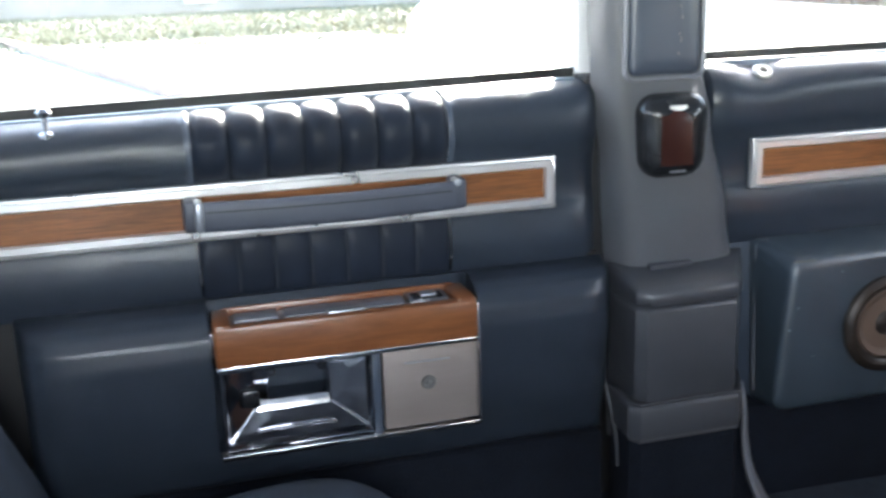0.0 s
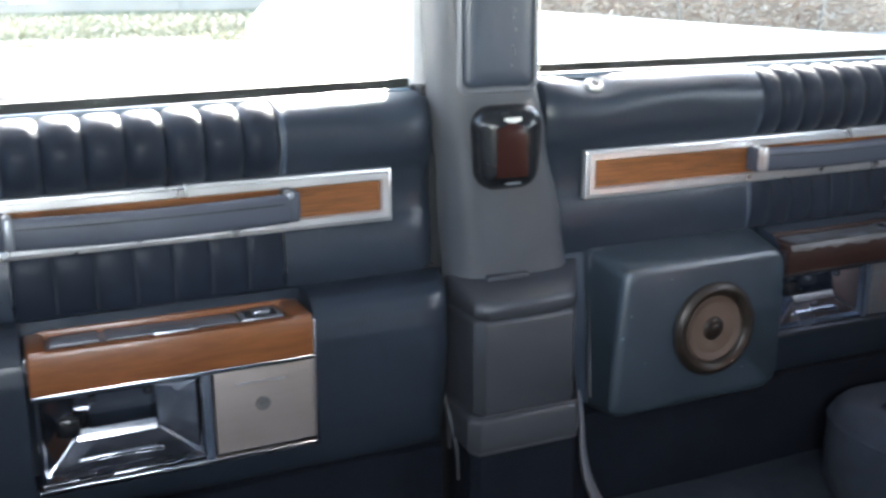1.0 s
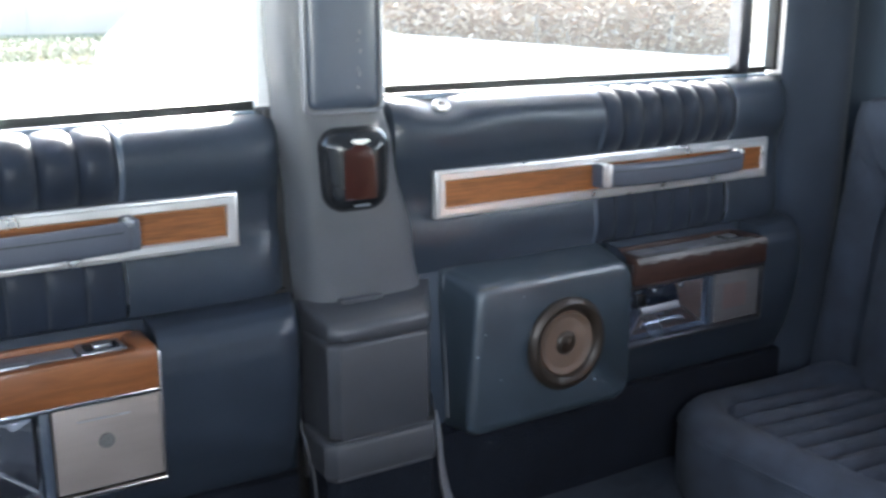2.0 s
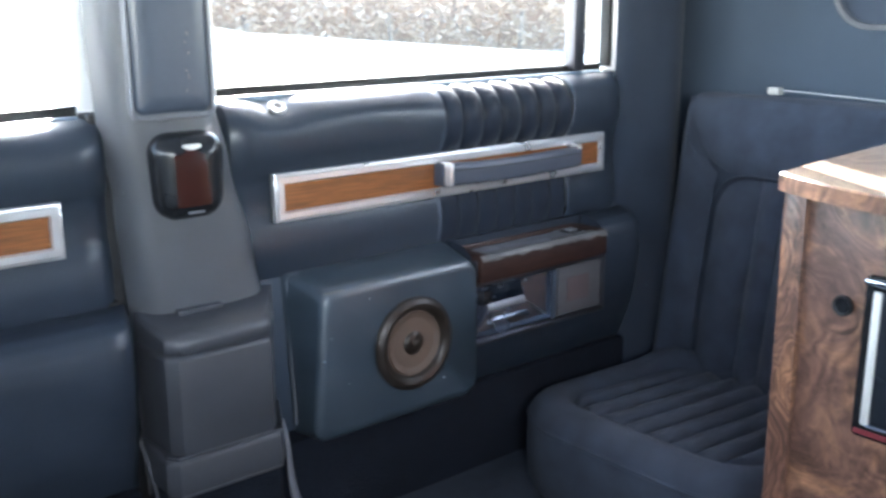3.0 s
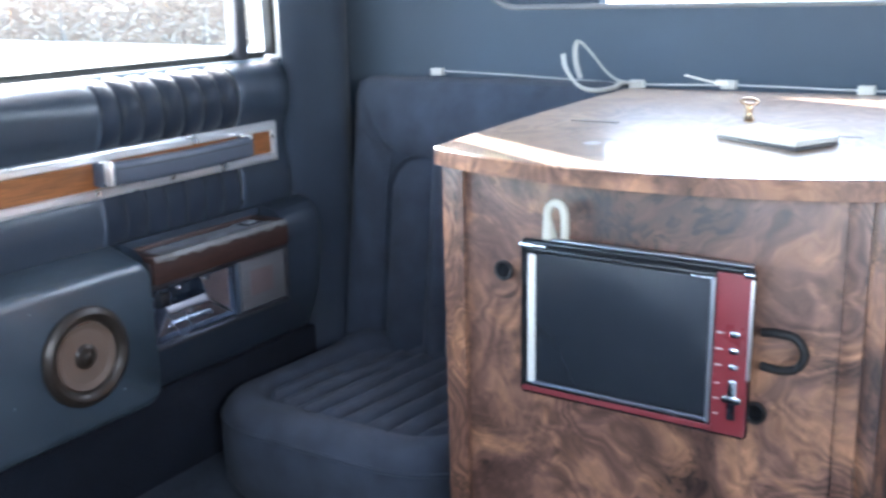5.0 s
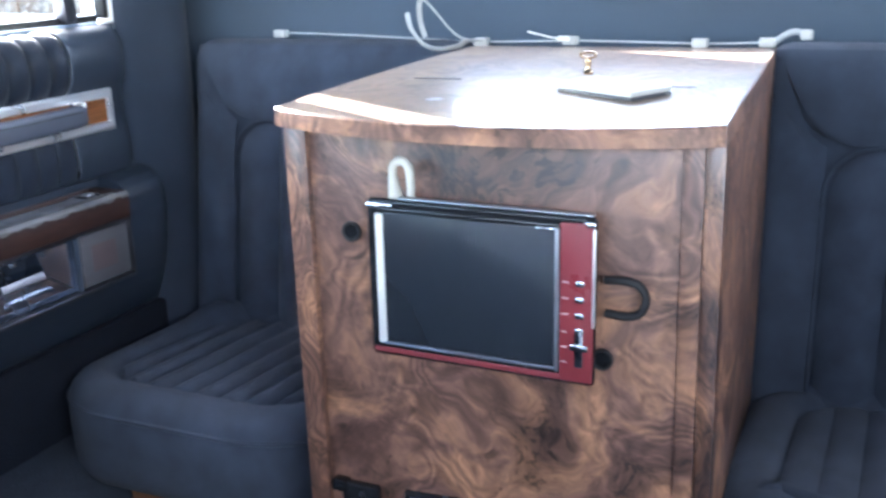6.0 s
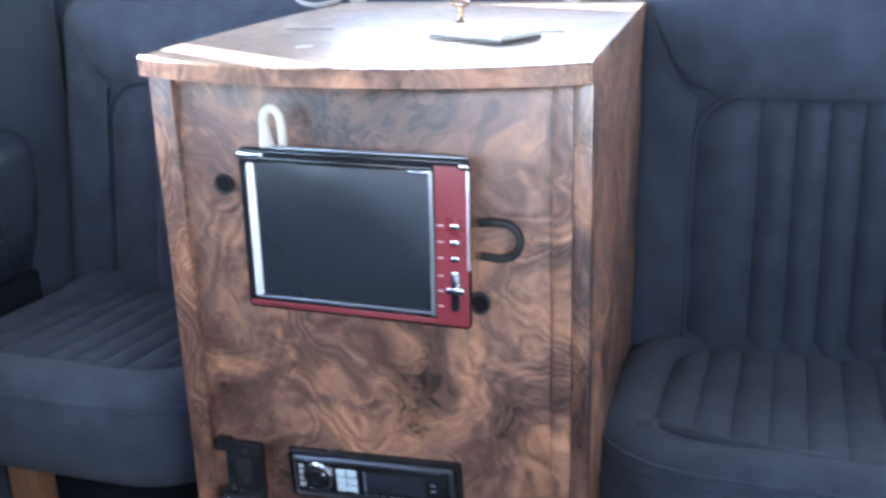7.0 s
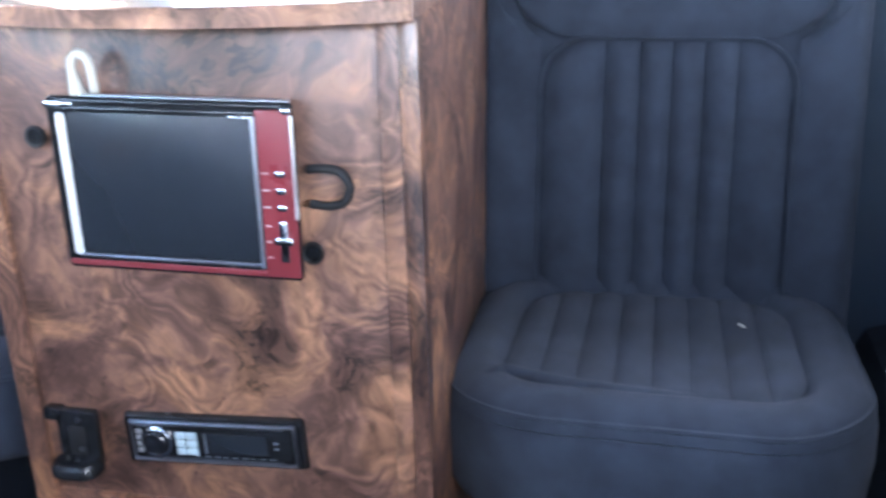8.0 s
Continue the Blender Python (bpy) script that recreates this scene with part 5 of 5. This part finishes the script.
def build_holder():
    """Black bracket with a rounded cradle, screwed to the console."""
    h = thing("phone_holder", (0.952, 0.733, 0.385), "black plastic phone holder screwed to the console", "phone holder")
    plate = part("back_plate", boxes((0.940, 0.951, 0.712, 0.754, 0.362, 0.424), r=0.003), BLACK, h, "black back plate")
    part("upper_tab", boxes((0.938, 0.951, 0.748, 0.765, 0.413, 0.426), r=0.002), BLACK, h)
    part("plate_groove", boxes((0.9385, 0.9405, 0.724, 0.742, 0.376, 0.408), r=0.001), RUBBER, plate)
    for z in (0.416, 0.384):
        part("screw", lathe(bmesh.new(), [(0.003, 0), (0.003, 0.0015), (0.0015, 0.002)], axes_matrix((0.9385, 0.7285, z), (0, 1, 0), (0, 0, 1), (-1, 0, 0)), 12), DULL_CHROME, plate)
    m = axes_matrix((0.932, 0.732, 0.366), (0, 1, 0), (1, 0, 0), (0, 0, 1))
    part("cradle", pad(bmesh.new(), 0.050, 0.036, 0.016, [(0.006, -0.007), (0.0, -0.003), (0, 0.004), (0.003, 0.008), (0.007, 0.0085), (0.009, 0.003)], m, 6), BLACK, h, "rounded glossy cradle")
    part("cradle_rim", sweep(bmesh.new(), [m @ Vector((a, b, 0.0085)) for a, b in rrect(0.043, 0.029, 0.013, 6)], 0.0010, 6, True), BLACK, h)


build_holder()


# ---- small things on the console and along the seat backs ----
def build_slab():
    m = pose(1.056, 0.502, top_z(1.056), 0, -1, -30)
    s = thing("thin_case", (1.056, 0.502, top_z(1.056)), "thin pale flat case lying on the console top", "case")
    part("case_base", box(bmesh.new(), -0.026, 0.026, -0.049, 0.049, 0.0, 0.0028, r=0.001, m=m), BIN_VINYL, s, "dark grey lower shell")
    part("case_lid", box(bmesh.new(), -0.026, 0.026, -0.049, 0.049, 0.0030, 0.0088, r=0.002, m=m), CLIP, s, "pale glossy lid")


KNOB_Z = top_z(1.172)


def build_key_knob():
    k = thing("brass_knob", (1.172, 0.561, KNOB_Z), "small waisted brass knob on the console top", "knob")
    m = axes_matrix((1.172, 0.561, KNOB_Z), (1, 0, 0), (0, 1, 0), (0, 0, 1))
    part("stem", lathe(bmesh.new(), [(0.0050, 0.0003), (0.0054, 0.0025), (0.0036, 0.005), (0.0030, 0.010), (0.0040, 0.014), (0.0034, 0.0165)], m, 20), BRASS, k)
    part("bow", sweep(bmesh.new(), [(1.172, 0.561 + 0.0085 * math.cos(q), 0.0205 + KNOB_Z + 0.0030 * math.sin(q)) for q in [2 * math.pi * i / 18 for i in range(18)]], 0.0015, 8, True), BRASS, k)


def build_tube():
    """Clear tube clipped along the top of the seat backs."""
    pts = smooth_path([(1.487, 1.160, 0.8375), (1.485, 1.03, 0.834), (1.482, 0.90, 0.829), (1.478, 0.80, 0.826), (1.475, 0.66, 0.8285), (1.474, 0.50, 0.826), (1.472, 0.415, 0.829), (1.470, 0.400, 0.833)])
    t = thing("clear_tube", (1.478, 0.80, 0.822), "clear plastic tube clipped along the seat backs", "tube")
    part("tube", sweep(bmesh.new(), pts, 0.0014, 8), CLEAR, t, "clear plastic tubing")
    for y, x, z in ((1.151, 1.487, 0.8355), (0.808, 1.475, 0.8265), (0.677, 1.475, 0.829), (0.503, 1.474, 0.827), (0.419, 1.472, 0.8285)):
        part("clip", boxes((x - 0.007, x + 0.007, y - 0.010, y + 0.010, z - 0.0055, z + 0.0055), r=0.0015), CLIP, t, "small white plastic clip")
    part("end_bend", sweep(bmesh.new(), smooth_path([(1.470, 0.410, 0.830), (1.470, 0.398, 0.838), (1.470, 0.386, 0.842), (1.471, 0.375, 0.838)]), 0.004, 8), CLEAR, t)
    part("end_fitting", boxes((1.464, 1.478, 0.366, 0.380, 0.832, 0.844), r=0.002), CLIP, t)


def ribbon(bm, pts, w, th, turn0, turn1):
    """A flat lead along points that turns its broad side on the way."""
    rings = []
    for i, p in enumerate(pts):
        t = (pts[min(i + 1, len(pts) - 1)] - pts[max(i - 1, 0)]).normalized()
        q = turn0 + (turn1 - turn0) * i / (len(pts) - 1)
        side = Vector((math.sin(q), math.cos(q) * -t.z, math.cos(q) * t.y))
        side = (side - t * side.dot(t)).normalized()
        up = t.cross(side)
        rings.append([bm.verts.new(p + side * a * w / 2 + up * b * th / 2) for a, b in ((-1, 0.4), (-0.8, 1), (0.8, 1), (1, 0.4), (1, -0.4), (0.8, -1), (-0.8, -1), (-1, -0.4))])
    for a, b in zip(rings, rings[1:]):
        for k in range(8):
            bm.faces.new((a[k], a[(k + 1) % 8], b[(k + 1) % 8], b[k]))
    bm.faces.new(rings[0])
    bm.faces.new(rings[-1])
    return bm


def build_leads():
    lead = thing("white_lead", (1.47, 0.87, 0.822), "loose looped white flat lead behind the console", "cable")
    part("loop", ribbon(bmesh.new(), smooth_path([(1.455, 0.914, 0.868), (1.450, 0.908, 0.8505), (1.437, 0.893, 0.838), (1.422, 0.8715, 0.826), (1.417, 0.847, 0.8215), (1.427, 0.826, 0.8245), (1.450, 0.819, 0.829), (1.468, 0.808, 0.829)]), 0.0085, 0.0014, 0.1, 1.25), LEAD, lead)
    part("loop", ribbon(bmesh.new(), smooth_path([(1.460, 0.889, 0.834), (1.464, 0.897, 0.852), (1.466, 0.900, 0.872), (1.466, 0.897, 0.8845), (1.466, 0.888, 0.882), (1.466, 0.870, 0.864), (1.466, 0.853, 0.845), (1.467, 0.835, 0.832), (1.469, 0.813, 0.828), (1.470, 0.800, 0.8275)]), 0.0075, 0.0014, 0.75, 0.95), LEAD, lead)
    pen = thing("white_cable_tie", (1.468, 0.705, 0.826), "short white cable tie end on the tube", "cable tie")
    part("tie_tail", sweep(bmesh.new(), [(1.468, 0.736, 0.841), (1.468, 0.705, 0.834), (1.470, 0.672, 0.828)], 0.0016, 6, False, 0.7), WHITE, pen)
    part("tie_head", boxes((1.463, 1.475, 0.676, 0.694, 0.8285, 0.8355), r=0.002), WHITE, pen)


def build_scrap():
    s = solid("paper_scrap", box(bmesh.new(), -0.0055, 0.0055, -0.0018, 0.0018, 0.0, 0.0012, r=0.0004, m=pose(1.262, 0.088, 0.4115, 0, 0, 35)), WHITE, "tiny white scrap lying on the blue seat", "scrap")
    return s


build_scrap()
build_slab()
build_key_knob()
build_tube()
build_leads()


# ---- outside ----
def build_outside():
    def land(u, v):
        x, y = -700 + u * 1400, -700 + v * 1400
        return (x, y, GROUND)
    solid("ground", grid(bmesh.new(), 8, 8, land), CONCRETE, "pale sunlit concrete yard", "ground", kind="structure")
    # grass verge behind a low brick kerb
    verge = boxes((-50, 60, 24.5, 45.2, GROUND - 0.3, GROUND + 0.02), r=0.01)
    solid("verge", verge, SOIL, "dry grassy verge", "ground", kind="structure")
    rng = random.Random(4)
    bm = bmesh.new()
    for i in range(26000):
        y = 20.5 + 24 * rng.random() ** 1.25
        x = rng.uniform(-0.32, 0.42) * y
        if y < 25.5 and noise.noise((x * 0.7, y * 0.7, 1)) < (25.5 - y) * 0.16 - 0.25:
            continue
        h, a, w = rng.uniform(0.04, 0.16), rng.uniform(0, 6.28), rng.uniform(0.02, 0.05)
        dx, dy = math.cos(a) * w, math.sin(a) * w
        lx, ly = rng.uniform(-0.1, 0.1), rng.uniform(-0.1, 0.1)
        z = GROUND + 0.018
        v = [bm.verts.new(p) for p in ((x - dx, y - dy, z), (x + dx, y + dy, z), (x + lx, y + ly, z + h))]
        bm.faces.new(v)
    solid("grass", bm, BLADE, "dry pale green grass tufts", "grass", kind="stuff")
    # low brick edging that runs away to the side
    edge = thing("brick_edging", (-1.5, 18, GROUND), "low tan brick edging beside the yard", "kerb", kind="structure")
    a, b = Vector((0.2, 12.5, 0)), Vector((-3.6, 27.0, 0))
    n = 44
    for i in range(n):
        p = a + (b - a) * (i + 0.5) / n
        m = Matrix.Translation((p.x, p.y, GROUND)) @ pose(0, 0, 0, 0, 0, math.degrees(math.atan2(b.y - a.y, b.x - a.x)))
        part("brick", box(bmesh.new(), -0.16, 0.16, -0.14, 0.14, 0, 0.11 + 0.006 * rng.random(), r=0.008, seg=1, m=m), TAN, edge)
    # concrete wall far behind
    wall = thing("concrete_wall", (0, 45.2, GROUND), "long grey concrete garden wall", "wall", kind="structure")
    for i in range(16):
        x = -46 + i * 6.0
        part("panel", boxes((x + 0.002, x + 5.998, 45.0, 45.3, GROUND - 0.1, GROUND + 2.2 + 0.05 * (i % 3)), r=0.03), FAR_STONE, wall)
    for i in range(4):
        p, q = Vector((6.0 + 3.9 * i, 22.2 - 1.02 * i, 0)), Vector((9.9 + 3.9 * i, 21.18 - 1.02 * i, 0))
        m = Matrix.Translation(((p.x + q.x) / 2, (p.y + q.y) / 2, GROUND)) @ pose(0, 0, 0, 0, 0, math.degrees(math.atan2(q.y - p.y, q.x - p.x)))
        part("panel", box(bmesh.new(), -2.0, 2.0, -0.1, 0.1, -0.1, 2.3 + 0.06 * (i % 2), r=0.03, m=m), STONE, wall)
    part("notice_board", boxes((1.35, 2.65, 44.90, 44.98, 0.10, 1.45), r=0.01), PAINT_WHITE, wall, "plain white board on the wall")


def build_hedge():
    """Rough grey-green hedge beyond the parked car, of many small leaves."""
    rng = random.Random(9)
    hedge = thing("hedge", (26, 16, GROUND), "uneven dusty grey-green garden hedge", "hedge")
    bm = bmesh.new()
    for i in range(5):
        t = i / 9
        p = Vector((7.5 + 27 * t, 19.5 - 7 * t, GROUND))
        part("stem", sweep(bmesh.new(), [p, p + Vector((rng.uniform(-.1, .1), rng.uniform(-.1, .1), 1.0))], 0.06, 6), BARK, hedge)
    for i in range(16500):
        t = 0.46 * rng.random()
        p = Vector((7 + 28 * t, 19.8 - 7.3 * t + rng.uniform(-0.9, 0.9), GROUND))
        top = 2.6 + 0.5 * noise.noise((p.x * 0.5, p.y * 0.5, 2))
        p.z += 0.05 + (top - 0.05) * rng.random() ** 0.8
        s = rng.uniform(0.03, 0.09)
        d = Vector((rng.uniform(-1, 1), rng.uniform(-1, 1), rng.uniform(-1, 1))).normalized()
        e = d.orthogonal().normalized()
        bm.faces.new([bm.verts.new(p - d * s), bm.verts.new(p + e * s * 0.5), bm.verts.new(p + d * s), bm.verts.new(p - e * s * 0.5)])
    part("leaves", bm, LEAF, hedge, "dusty grey-green leaves")


def build_parked_car():
    """White coupe parked alongside."""
    y0, y1 = 3.95, 5.55
    car = thing("parked_car", (3.6, 4.75, GROUND), "white long-bonnet coupe parked beside the limousine", "car")
    side = [(1.33, -0.02), (1.28, 0.30), (1.29, 0.62), (1.31, 0.76), (1.38, 0.84), (1.50, 0.94), (1.66, 1.05), (1.80, 1.06), (1.90, 0.97), (1.99, 0.875), (2.14, 0.848), (3.00, 0.780), (4.16, 0.687),
            (5.20, 0.55), (5.80, 0.46), (6.05, 0.33), (6.05, 0.05), (5.90, -0.08), (1.50, -0.08)]
    bm = bmesh.new()
    loops = []
    for y, s in ((y0 + 0.14, 0.90), (y0 + 0.05, 0.965), (y0, 0.99), (y0, 1.0), (y1, 1.0), (y1 - 0.05, 0.965), (y1 - 0.14, 0.90)):
        loops.append([bm.verts.new((3.6 + (x - 3.6) * (0.7 + 0.3 * s), y, 0.3 + (z - 0.3) * s)) for x, z in side])
    for p, q in zip(loops, loops[1:]):
        for k in range(len(p)):
            bm.faces.new((p[k], p[(k + 1) % len(p)], q[(k + 1) % len(p)], q[k]))
    bm.faces.new(loops[0])
    bm.faces.new(loops[-1])
    part("body", bm, PAINT_WHITE, car, "glossy white body")
    part("tail_light", boxes((1.265, 1.32, y1 - 0.30, y1 - 0.12, 0.38, 0.47), r=0.01), TAN, car, "dark tail lamp")
    for x in (2.05, 5.05):
        for y in (y0 - 0.01, y1 - 0.19):
            m = axes_matrix((x, y, GROUND + 0.30), (1, 0, 0), (0, 0, 1), (0, 1, 0))
            w = part("wheel", lathe(bmesh.new(), [(0.19, 0.0), (0.27, 0.0), (0.30, 0.03), (0.30, 0.17), (0.27, 0.20), (0.19, 0.20)], m, 28), RUBBER, car, "black tyre")
            part("rim", lathe(bmesh.new(), [(0.19, 0.01), (0.17, 0.02), (0.06, 0.015), (0.03, 0.0), (0.19, 0.19)], m, 20), SATIN, w)


build_outside()
build_hedge()
build_parked_car()
